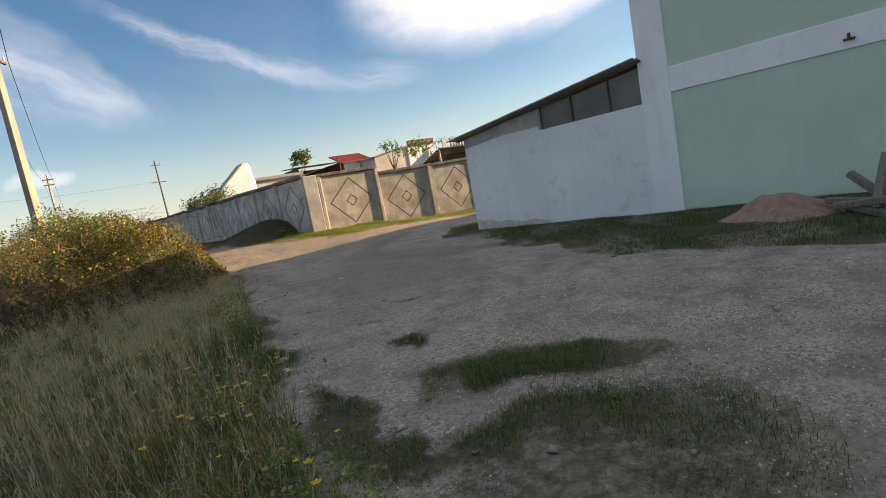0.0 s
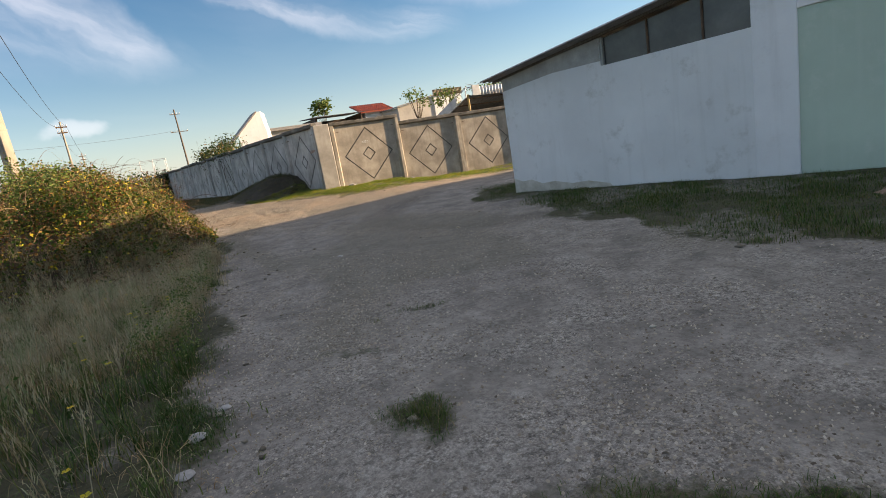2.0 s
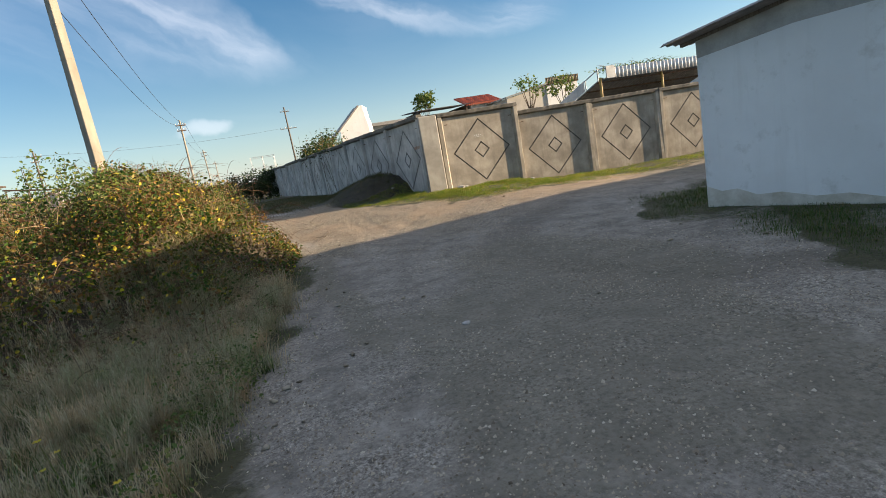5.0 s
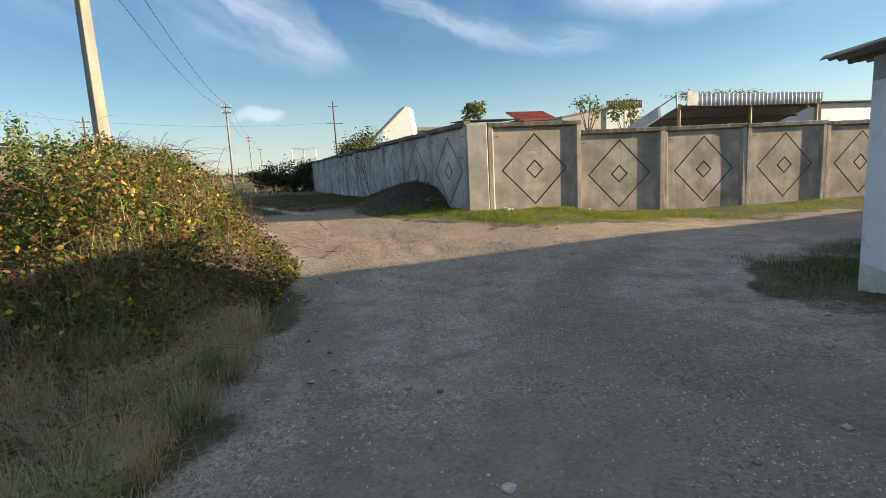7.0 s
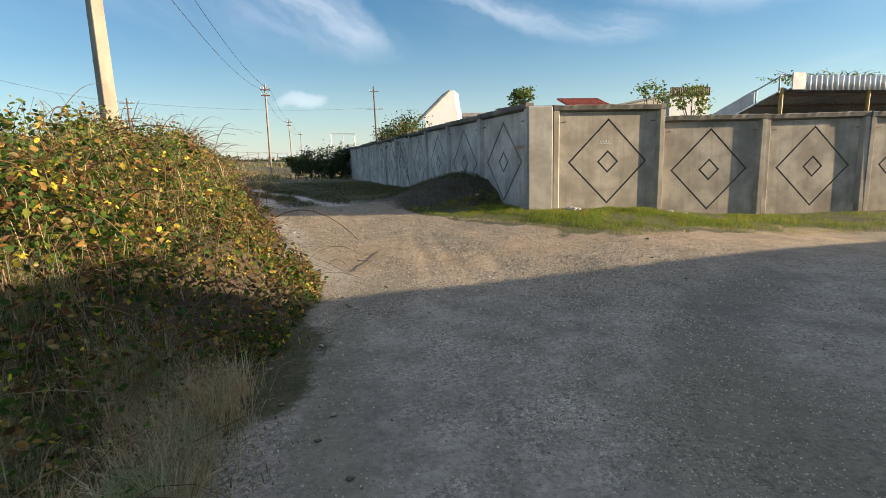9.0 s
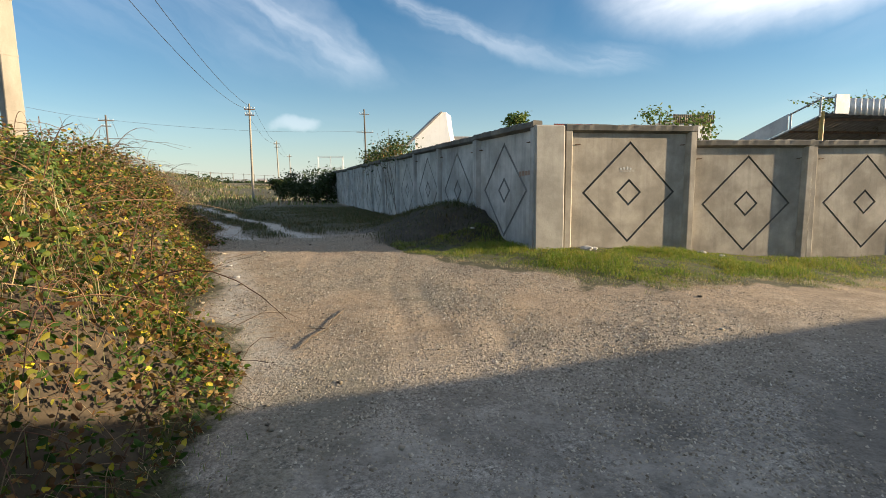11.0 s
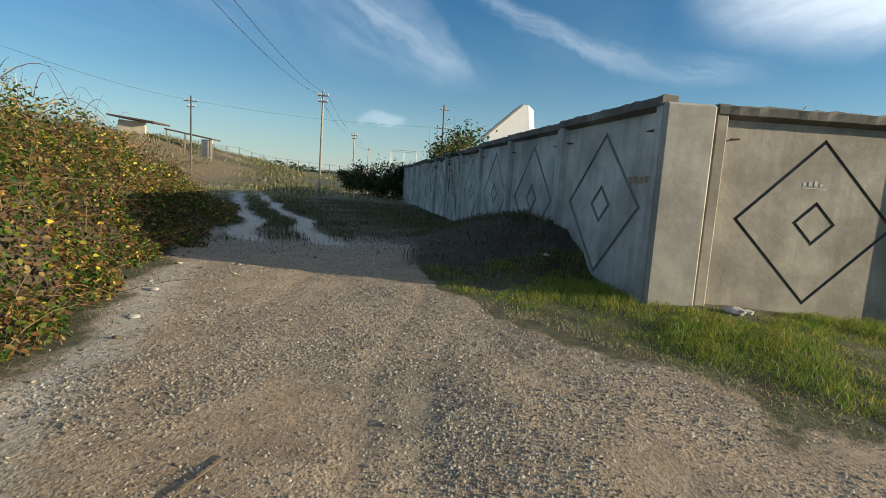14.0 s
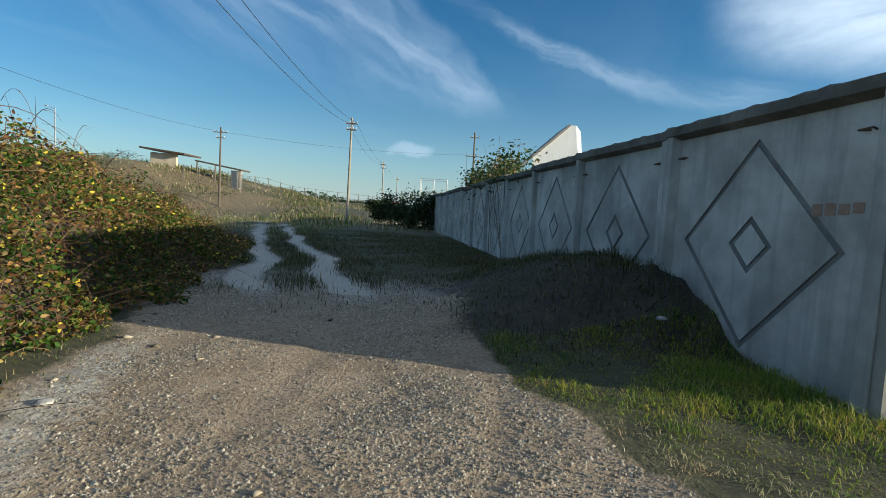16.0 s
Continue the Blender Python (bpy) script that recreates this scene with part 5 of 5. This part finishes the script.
creeper(18.8, 24.6, 3.95, 1.1, 0.25, 0.07, 900, "low green plants growing along a canopy roof", leaf=(0.05, 0.1), foot=3.2)
for x, y, r in ((1.6, 60, 1.6), (3.2, 57, 1.6), (0.2, 63, 1.3), (-1.2, 66, 1.0), (3.4, 62, 1.8)):
    tree(x, y, 0.4, 1.6, r, 2300, (0.12, 0.26), "dense dark shrub at the end of the wall", DARK_LEAF, "shrub")


# ---- behind the wall ----
def canopy():
    c = thing("canopy", "open yard canopy with white corrugated fascia and sloping sheet roof", "canopy")
    for x in (15.92, 19.0, 22.1):
        part("post", rod((x, 23.55, 0), (x, 23.55, 3.55), 0.055, sides=10), YELLOW_STEEL, c)
    for x in (15.92, 19.0, 22.1):
        part("post", rod((x, 28.3, 0), (x, 28.3, 2.05), 0.05, sides=8), YELLOW_STEEL, c)
    me = corrugated(5.7, 0.42, 0.19, 0.03)
    f = link_mesh("fascia", me, WHITE_SHEET, c, "white corrugated fascia")
    f.matrix_world = pose(16.5, 23.42, 3.45, 90, 0, 0)
    slope_ = math.degrees(math.atan2(1.55, 5.0))
    r = link_mesh("roof", corrugated(6.2, 5.2, 0.19, 0.03), ASBESTOS, c)
    r.matrix_world = pose(15.95, 23.5, 3.5, -slope_, 0, 0)
    for k in range(7):
        y = 23.6 + k * 0.78
        part("purlin", box_mesh((15.8, y - 0.03, 3.36 - (y - 23.5) * 0.31), (22.1, y + 0.03, 3.42 - (y - 23.5) * 0.31), 0), RUST, c)
    bm = bmesh.new()
    for z in (0.0, 0.42):
        add_rod(bm, (15.74, 23.45, 3.42 + z), (15.74, 28.4, 1.88 + z), 0.025, sides=6)
    for y in (23.45, 24.3, 25.2):
        add_rod(bm, (15.74, y, 3.42 - (y - 23.45) * 0.311), (15.74, y, 3.86 - (y - 23.45) * 0.311), 0.025, sides=6)
    add_rod(bm, (15.74, 23.45, 3.86), (16.5, 23.45, 3.9), 0.025, sides=6)
    part("side_frame", bm, STEEL, c)
    bm = bmesh.new()
    v = [bm.verts.new(p_) for p_ in ((15.72, 24.35, 3.17), (15.72, 28.4, 1.9), (15.72, 28.4, 2.32), (15.72, 24.35, 3.59))]
    bm.faces.new(v)
    r_ = bmesh.ops.extrude_face_region(bm, geom=list(bm.faces))
    bmesh.ops.translate(bm, verts=[e for e in r_["geom"] if isinstance(e, bmesh.types.BMVert)], vec=(-0.012, 0, 0))
    part("side_sheet", bm, STEEL, c)
    part("end_sheet", box_mesh((16.1, 23.36, 3.47), (16.52, 23.4, 3.95), 0.004), STEEL, c)


canopy()


def sheet_shed(name, label, lo, hi, wall_mat, roof_mat, fall=0.3, open_front=False):
    """A simple shed with a single sloping roof; lo, hi: plan corners and roof heights."""
    s = thing(name, label, "shed")
    x0, y0, x1, y1, z0, z1 = lo[0], lo[1], hi[0], hi[1], lo[2], hi[2]
    w = 0.15
    if not open_front:
        part("wall", box_mesh((x0, y0, z0), (x1, y0 + w, z1), 0.01), wall_mat, s)
    part("wall", box_mesh((x0, y0 + w, z0), (x0 + w, y1, z1), 0.01), wall_mat, s)
    part("wall", box_mesh((x1 - w, y0 + w, z0), (x1, y1, z1), 0.01), wall_mat, s)
    part("wall", box_mesh((x0 + w, y1 - w, z0), (x1 - w, y1, z1 - 0.05), 0.01), wall_mat, s)
    r = link_mesh("roof", corrugated(x1 - x0 + 0.5, math.hypot(y1 - y0, fall) + 0.5, 0.2, 0.03), roof_mat, s)
    r.matrix_world = pose(x0 - 0.25, y0 - 0.25, z1 + 0.03, -math.degrees(math.atan2(fall, y1 - y0)) * 0 + 3, 0, 0)
    return s


sheet_shed("shed", "open-fronted dark shed with grey sheet roof", (15.2, 45.0, 0.3), (19.4, 49.0, 5.2), DARK_WOOD, ASBESTOS, open_front=True)
sheet_shed("shed", "white corrugated metal shed beside the canopy", (22.9, 24.0, 0.0), (27.5, 28.0, 3.5), WHITE_SHEET, ASBESTOS)


def red_house():
    h = thing("small_house", "small white house with red clay tile roof", "house")
    part("wall", box_mesh((19.8, 45.4, 0.3), (22.2, 49, 5.25), 0.02), WHITEWASH, h)
    bm = bmesh.new()
    for k in range(17):
        x = 19.35 + k * 0.19
        for j in range(6):
            add_rod(bm, (x, 45.0 + j * 0.4, 5.18 + j * 0.135), (x, 45.46 + j * 0.4, 5.30 + j * 0.135), 0.1, 0.085, 8)
    part("tiles", bm, RED_TILE, h, "red barrel tiles")


red_house()


def white_shed():
    s = thing("shed", "white rendered shed with brown corrugated fascia", "shed")
    part("wall", box_mesh((24.9, 42.0, 0.3), (27.8, 47, 5.55), 0.02), WHITEWASH, s)
    f = link_mesh("fascia", corrugated(3.0, 0.55, 0.14, 0.025), BROWN_SHEET, s, "brown corrugated fascia")
    f.matrix_world = pose(24.85, 41.9, 5.5, 90, 0, 0)
    bm = bmesh.new()
    v = [bm.verts.new(q_) for q_ in ((21.4, 42.1, 0.3), (24.9, 42.1, 0.3), (24.9, 42.1, 5.55), (21.4, 42.1, 4.95))]
    bm.faces.new(v)
    r_ = bmesh.ops.extrude_face_region(bm, geom=list(bm.faces))
    bmesh.ops.translate(bm, verts=[e for e in r_["geom"] if isinstance(e, bmesh.types.BMVert)], vec=(0, 4.5, 0))
    bmesh.ops.recalc_face_normals(bm, faces=bm.faces)
    part("wing", bm, FAR_WALL, s)
    bm = bmesh.new()
    add_box(bm, (-0.1, -0.2, 0), (3.7, 4.8, 0.1), 0.01, pose(21.3, 42.0, 4.95, 0, -math.degrees(math.atan2(0.6, 3.5)), 0))
    part("wing_roof", bm, ASBESTOS, s)


white_shed()


def white_gable():
    g = thing("gabled_shed", "white gabled shed end with a steep dark-edged roof", "shed")
    bm = bmesh.new()
    front = [(8.15, 40.6, 0.3), (10.1, 40.6, 0.3), (10.1, 40.6, 4.4), (9.98, 40.6, 5.0), (9.9, 40.6, 5.75), (9.7, 40.6, 5.75), (8.15, 40.6, 4.35)]
    v = [bm.verts.new(q_) for q_ in front]
    bm.faces.new(v)
    r_ = bmesh.ops.extrude_face_region(bm, geom=list(bm.faces))
    bmesh.ops.translate(bm, verts=[e for e in r_["geom"] if isinstance(e, bmesh.types.BMVert)], vec=(0.6, 1.5, 0))
    bmesh.ops.recalc_face_normals(bm, faces=bm.faces)
    part("wall", bm, WHITE_PAINT, g)
    bm = bmesh.new()
    a = math.degrees(math.atan2(5.75 - 3.9, 9.7 - 7.7))
    add_box(bm, (-0.1, -0.12, 0), (2.68, 1.9, 0.1), 0.01, pose(7.7, 40.6, 3.9, 0, -a, 0))
    part("roof", bm, ASBESTOS, g, "steep grey roof sheet")


white_gable()
m_ = thing("low_building", "long low flat-roofed grey building behind the wall", "building")
part("wall", box_mesh((10.5, 44, 0.3), (15.0, 50, 4.5), 0.02), FAR_WALL, m_)
part("roof", box_mesh((10.2, 43.7, 4.5), (15.2, 50.3, 4.75), 0.02), ASBESTOS, m_)


def pipe_frame():
    f = thing("pipe_frame", "bare welded pipe frame of a cage above the shrubs", "metal frame")
    bm = bmesh.new()
    xs, ys, zs = (2.2, 3.6, 5.0), (73.0, 76.0), (3.9, 5.2)
    for x in xs:
        for y in ys:
            add_rod(bm, (x, y, 0.2), (x, y, 5.2), 0.03, sides=5)
        for z in zs:
            add_rod(bm, (x, ys[0], z), (x, ys[1], z), 0.025, sides=5)
    for y in ys:
        for z in zs:
            add_rod(bm, (xs[0], y, z), (xs[-1], y, z), 0.025, sides=5)
    part("pipes", bm, STEEL, f)


pipe_frame()

# ---- beyond the brambles: hillside, retaining wall, hut, railway ----
rw = thing("retaining_wall", "whitewashed retaining wall at the foot of the slope", "wall")
bm = bmesh.new()
ang_ = math.degrees(math.atan2(47 - 53.2, -42 + 25.3))
add_box(bm, (0, -0.2, -0.5), (17.8, 0.2, 3.6), 0.03, pose(-25.3, 53.2, 0.8, 0, 0, ang_))
part("wall", bm, WHITEWASH, rw)
for k in (1.6, 5.2, 8.8, 12.4):
    bm = bmesh.new()
    add_box(bm, (k, 0.19, -0.5), (k + 0.4, 0.33, 3.5), 0.02, pose(-25.3, 53.2, 0.8, 0, 0, ang_))
    part("buttress", bm, WHITEWASH, rw)

CREAM = plain_material("cream_plaster", (0.5, 0.41, 0.3), (0.66, 0.56, 0.43), 1.5)
hut = thing("hillside_hut", "ruined hut with a white wall and sagging plank roof", "hut")
part("wall", box_mesh((-33.6, 86.5, 5.0), (-30.2, 86.9, 7.5), 0.03), CREAM, hut)
part("wall", box_mesh((-33.6, 86.9, 5.0), (-33.2, 90, 7.6), 0.03), DARK_WOOD, hut)
bm = bmesh.new()
add_box(bm, (0, -0.8, 0), (5.8, 4, 0.22), 0.02, pose(-34.6, 86.5, 7.95, 0, 6, 0))
part("roof", bm, DARK_WOOD, hut)
hut2 = thing("hillside_shed", "collapsed plank shed on the slope", "shed")
bm = bmesh.new()
add_box(bm, (0, 0, 0), (6.3, 3, 0.2), 0.02, pose(-28.3, 87.5, 6.75, 0, 9, 0))
part("roof", bm, DARK_WOOD, hut2)
for x in (-28, -25.6, -22.4):
    part("post", rod((x, 87.6, 3.5), (x, 87.6, 6.7 - 0.16 * (x + 28)), 0.1, sides=6), GREY_WOOD, hut2)
part("wall", box_mesh((-23.6, 87.8, 2.0), (-22.2, 88.0, 5.8), 0.02), FAR_WALL, hut2)

rail = tagged(new("railway_track"), "rusty railway track on a low ballast bank", "railway track", kind="structure")
RB = Vector((-30.0, 48.0, 0.75))
RD = Vector((14.0, 60.0, 0)).normalized()
for off in (-0.75, 0.75):
    bm = bmesh.new()
    add_box(bm, (off - 0.04, -20, 0.12), (off + 0.04, 160, 0.28), 0.01, Matrix.Translation(RB) @ pose(0, 0, 0, 0, 0, math.degrees(math.atan2(-RD.x, RD.y))))
    part("rail", bm, RUST, rail)
bm = bmesh.new()
for k in range(200):
    add_box(bm, (-1.3, -20 + k * 0.9, 0.0), (1.3, -19.75 + k * 0.9, 0.13), 0, Matrix.Translation(RB) @ pose(0, 0, 0, 0, 0, math.degrees(math.atan2(-RD.x, RD.y))))
part("sleepers", bm, GREY_WOOD, rail)

fence = thing("wire_fence", "rusty wire fence along the foot of the slope", "fence")
for k in range(17):
    x, y = -27 + k * 1.35, 82 + k * 1.1
    part("post", rod((x, y, gz(x, y) - 0.2), (x, y, gz(x, y) + 2.2), 0.05, sides=6), GREY_WOOD, fence)
for k in range(16):
    x, y = -27 + k * 1.35, 82 + k * 1.1
    for q in (0.6, 1.3, 2.1):
        part("wire", rod((x, y, gz(x, y) + q), (x + 1.35, y + 1.1, gz(x + 1.35, y + 1.1) + q), 0.015, sides=4), RUST, fence)
for x, y in ((-47, 88), (-50, 92)):
    l = thing("street_lamp", "thin street lamp pole on the hilltop", "street lamp", (x, y, gz(x, y) - 0.2), group="hilltop lamps")
    part("pole", rod((0, 0, 0), (0, 0, 6.2), 0.07, 0.05), STEEL, l)
    part("arm", rod((0, 0, 6.1), (-1.0, 0, 6.5), 0.04), STEEL, l)
    part("lamp_head", box_mesh((-1.4, -0.1, 6.42), (-0.9, 0.1, 6.55), 0.02), STEEL, l)

# rubble, scrub and houses far away
p = scatter(52000, -60, 10, 52, 130, lambda x, y: (0.15 + 0.85 * sstep(-0.2, 0.4, rough_noise(x * 0.35, y * 0.35, 2.0))))
stuff("hillside_grass", blade_mesh("hillside_grass", p, rand(0.2, 0.7, len(p)) * (0.3 + clump(p, 0.4)), rand(0.015, 0.05, len(p)), 1.2), GRASS_DRY, "dry brown grass on the distant slope", "grass")
p = scatter(60000, -60, 4, 70, 130, lambda x, y: 0.9 * sstep(0.25, 0.6, rough_noise(x * 0.5, y * 0.45, 6.0)))
stuff("hillside_scrub", leaf_mesh("hillside_scrub", p + np.array([0, 0, 1.0]) * rand(0.05, 1.1, len(p))[:, None] * clump(p, 0.9, 2.0)[:, None], rand(0.08, 0.2, len(p)), 0.4), DARK_LEAF, "dark low scrub on the distant slope", "scrub")
p = scatter(26000, -12, -1.5, 26, 60, lambda x, y: (1 - track_mask(x, y)) * (0.3 + 0.7 * (rough_noise(x * 0.9, y * 0.9, 2.0) > 0)))
stuff("field_grass", blade_mesh("field_grass", p, rand(0.08, 0.35, len(p)), rand(0.004, 0.01, len(p)), 1.3), GRASS_DRY, "rough grass between thicket and track", "grass")
for k in range(14):
    x, y = -90 + k * 9.5 + rng.uniform(-4, 4), 430 + rng.uniform(-40, 60)
    w_, h_ = rng.uniform(5, 10), rng.uniform(2, 3.2)
    z = gz(x, y)
    fh = thing("distant_house", "small pale house far across the plain", "house", (x, y, z), group="distant houses")
    part("wall", box_mesh((0, 0, -1), (w_, 6, h_), 0), FAR_WALL, fh)
    bm = bmesh.new()
    v = [bm.verts.new(q_) for q_ in ((-0.3, -0.3, h_), (w_ + 0.3, -0.3, h_), (w_ + 0.3, 6.3, h_), (-0.3, 6.3, h_), (-0.3, 3, h_ + 1.6), (w_ + 0.3, 3, h_ + 1.6))]
    for f in ((0, 1, 5, 4), (2, 3, 4, 5), (1, 2, 5), (3, 0, 4), (3, 2, 1, 0)):
        bm.faces.new([v[i] for i in f])
    part("roof", bm, ASBESTOS if k % 3 else RED_TILE, fh)
p = rng.uniform(0, 1, (9000, 3))
p = np.stack([-260 + p[:, 0] * 420, 330 + p[:, 1] * 120, np.zeros(9000)], 1)
p[:, 2] = height(p[:, 0], p[:, 1]) + rand(0.2, 1.0, 9000) * (1.5 + 4.5 * np.clip(rough_noise(p[:, 0] * 0.12, p[:, 1] * 0.0, 3.0), 0, 1))
stuff("distant_trees", leaf_mesh("distant_trees", p, rand(1.0, 2.2, 9000), 0.3), DARK_LEAF, "thin line of trees on the horizon", "trees")


# ---- yard: sand heap, timber, stones ----
def heap(name, label, category, x, y, r, h_, material, seed):
    n_r, n_a = 26, 56
    rr, aa = np.meshgrid(np.linspace(0, 1, n_r), np.linspace(0, 2 * np.pi, n_a, endpoint=False), indexing="ij")
    X = x + rr * r * np.cos(aa) * (1 + 0.12 * np.sin(3 * aa + seed))
    Y = y + rr * r * 1.15 * np.sin(aa) * (1 + 0.1 * np.sin(2 * aa + seed))
    Z = height(X, Y) - 0.03 + h_ * (1 - sstep(0, 1, rr)) * (1 + 0.16 * rough_noise(X * 4, Y * 4, seed)) + 0.012 * rough_noise(X * 17, Y * 17, seed)
    idx = np.arange(n_r * n_a).reshape(n_r, n_a)
    nxt = np.roll(idx, -1, axis=1)
    q = np.stack([idx[:-1], idx[1:], nxt[1:], nxt[:-1]], -1).reshape(-1, 4)
    return tagged(link_mesh(name, array_mesh(name, np.stack([X, Y, Z], -1), q, smooth=True), material), label, category)


heap("sand_mound", "low mound of reddish building sand by the wall", "sand mound", 9.85, 4.25, 1.05, 0.44, RED_SOIL, 2.0)
for k, (x, y, z, L, ry, rz) in enumerate(((9.0, 2.5, 0.06, 1.7, 0, 40), (9.1, 2.2, 0.2, 1.5, 0, 62), (9.3, 2.75, 0.1, 0.95, -52, 0), (9.6, 2.6, 0.1, 0.8, -40, 75), (9.3, 2.1, 0.3, 1.1, 4, 110))):
    t = tagged(part("timber", box_mesh((0, -0.06, -0.05), (L, 0.06, 0.05), 0.012), GREY_WOOD), "weathered grey timber offcut in a loose pile", "timber", "timber pile by the sand")
    t.matrix_world = pose(x, y, z, 0, ry, rz)

# dark broken earth on the heap along the side wall
p = scatter(900, 4.6, 7.3, 22.9, 31, lambda x, y: (height(x, y) > 0.62) * sstep(5.2, 6.6, x) * sstep(29, 25, y))


def stones(name, pos, size, material, label, category, squash=0.6):
    """Angular stones, eight faces each, half sunk."""
    n = len(pos)
    base = np.array([[1, 0, 0], [-1, 0, 0], [0, 1, 0], [0, -1, 0], [0, 0, 1], [0, 0, -1]], float)
    v = base[None] * (1 + rng.uniform(-0.35, 0.35, (n, 6, 1))) + rng.normal(0, 0.16, (n, 6, 3))
    v[:, :, 2] *= squash
    a = rng.uniform(0, 2 * np.pi, n)
    c, s = np.cos(a)[:, None], np.sin(a)[:, None]
    v = np.stack([v[..., 0] * c - v[..., 1] * s, v[..., 0] * s + v[..., 1] * c, v[..., 2]], -1)
    v = v * size[:, None, None] + pos[:, None] + np.array([0, 0, 0.011]) + np.array([0, 0, 0.2])[None, None] * size[:, None, None]
    f = np.array([[0, 2, 4], [2, 1, 4], [1, 3, 4], [3, 0, 4], [2, 0, 5], [1, 2, 5], [3, 1, 5], [0, 3, 5]])
    return stuff(name, array_mesh(name, v.reshape(-1, 3), None, (np.arange(n)[:, None, None] * 6 + f[None]).reshape(-1, 3)), material, label, category)


stones("broken_earth", p, rand(0.01, 0.03, len(p)), DARK_SOIL, "dark broken clods on the earth heap", "soil")


def pebble_material():
    m = Mat("loose_limestone_chips", 0.9)
    c = m.ramp(m.geo.outputs["Random Per Island"], (0.0, (0.11, 0.088, 0.06)), (0.4, (0.28, 0.235, 0.17)), (0.85, (0.43, 0.37, 0.275)), (1.0, (0.56, 0.5, 0.4)))
    m.color(m.mix(0.4, c, m.ramp(m.noise(60, 3), (0.3, (0.7, 0.7, 0.7)), (0.7, (1, 1, 1))), "MULTIPLY"))
    return m.m


CHIPS = pebble_material()


def chips(name, pos, size, material, label, category):
    """Small angular stones: a ragged foot of four corners and a blunt top."""
    n = len(pos)
    a = rng.uniform(0, 2 * np.pi, (n, 1)) + np.arange(4)[None] * (np.pi / 2) + rng.normal(0, 0.3, (n, 4))
    r = rng.uniform(0.7, 1.25, (n, 4))
    foot = np.stack([np.cos(a) * r, np.sin(a) * r, np.full((n, 4), -0.25)], -1)
    top_ = np.concatenate([rng.normal(0, 0.35, (n, 1, 2)), rng.uniform(0.45, 0.95, (n, 1, 1))], -1)
    v = np.concatenate([foot, top_], 1) * size[:, None, None] + pos[:, None] + np.array([0, 0, 0.01])
    f = np.array([[0, 1, 4], [1, 2, 4], [2, 3, 4], [3, 0, 4]])
    return stuff(name, array_mesh(name, v.reshape(-1, 3), None, (np.arange(n)[:, None, None] * 5 + f[None]).reshape(-1, 3)), material, label, category)



p = scatter(330000, 0.3, 10.5, 0.5, 27, lambda x, y: (grass_mask(x, y) < 0.5) * np.clip(0.25 + 0.8 * rough_noise(x * 1.1, y * 1.1, 2.0) + 0.4 * rough_noise(x * 3.3, y * 2.9, 8.0), 0.08, 1) * np.exp(-np.maximum(0, x - edge_x(y) - 3.5) / 2))
chips("gravel_chips", p, rand(0.005, 0.0125, len(p)) * (1 + 0.7 * (rand(0, 1, len(p)) > 0.97)), CHIPS, "loose pale limestone chips on the lane", "gravel")
def loose_gravel(x, y):
    """Where coarse stones lie: thick beyond the shade of the building, thin and patchy before it, swept off the wheel lines."""
    lane = 3.2 + 0.06 * (y - 8)
    swept = np.exp(-((x - lane + 0.95) / 0.22) ** 2) + np.exp(-((x - lane - 0.75) / 0.22) ** 2)
    patch_ = np.clip(0.4 + 0.8 * rough_noise(x * 0.9, y * 0.9, 2.0) + 0.6 * rough_noise(x * 3.1, y * 2.7, 5.0), 0.08, 1)
    return (grass_mask(x, y) < 0.4) * (0.14 + 0.86 * sstep(13.5, 17.5, y)) * patch_ * (1 - 0.45 * swept) * np.exp(-np.maximum(0, x - edge_x(y) - 4.0) / 2)


p = scatter(430000, 0.3, 9.5, 1.0, 27, loose_gravel)
chips("coarse_gravel", p, rand(0.008, 0.019, len(p)) * rand(0.75, 1.2, len(p)), CHIPS, "coarse pale broken limestone lying loose on the lane", "gravel")
p = scatter(700, 0.3, 8.5, 1.0, 25, lambda x, y: np.exp(-np.abs(x - edge_x(y) - 0.35) / 0.4) * 0.8 + 0.06)
stones("loose_stones", p, rand(0.02, 0.05, len(p)), CHIPS, "pale stones along the edge of the lane", "stones", 0.45)


def rock(x, y, s, label="pale broken stone lying at the wall foot"):
    bm = bmesh.new()
    bmesh.ops.create_icosphere(bm, subdivisions=2, radius=s)
    for v in bm.verts:
        v.co *= 1 + 0.3 * noise.noise(v.co * 3 / s + Vector((x, y, 0)))
        v.co.z *= 0.45
    o = tagged(part("stone", bm, STONE), label, "stone", "loose stones")
    o.location = (x, y, gz(x, y) + 0.2 * s)


for x, y, s in ((8.75, 22.2, 0.13), (8.95, 22.25, 0.08), (11.5, 22.2, 0.1), (11.75, 21.9, 0.07), (1.3, 5.6, 0.055), (1.2, 5.2, 0.05), (1.5, 5.9, 0.04), (6.9, 24.4, 0.06), (2.1, 21.0, 0.05), (1.8, 22.0, 0.055), (3.9, 10.3, 0.045)):
    rock(x, y, s)
stick = tagged(new("dead_branch"), "crooked dead branch lying on the gravel", "branch")
bm = bmesh.new()
pts = [(3.25, 17.6), (3.35, 17.9), (3.52, 18.15), (3.6, 18.5), (3.72, 18.8)]
for a, b in zip(pts, pts[1:]):
    add_rod(bm, (*a, gz(*a) + 0.02), (*b, gz(*b) + 0.02), 0.007, 0.005, 6)
add_rod(bm, (3.52, 18.15, gz(3.5, 18) + 0.02), (3.3, 18.2, gz(3.3, 18.2) + 0.02), 0.005, 0.004, 5)
part("wood", bm, BARK, stick)
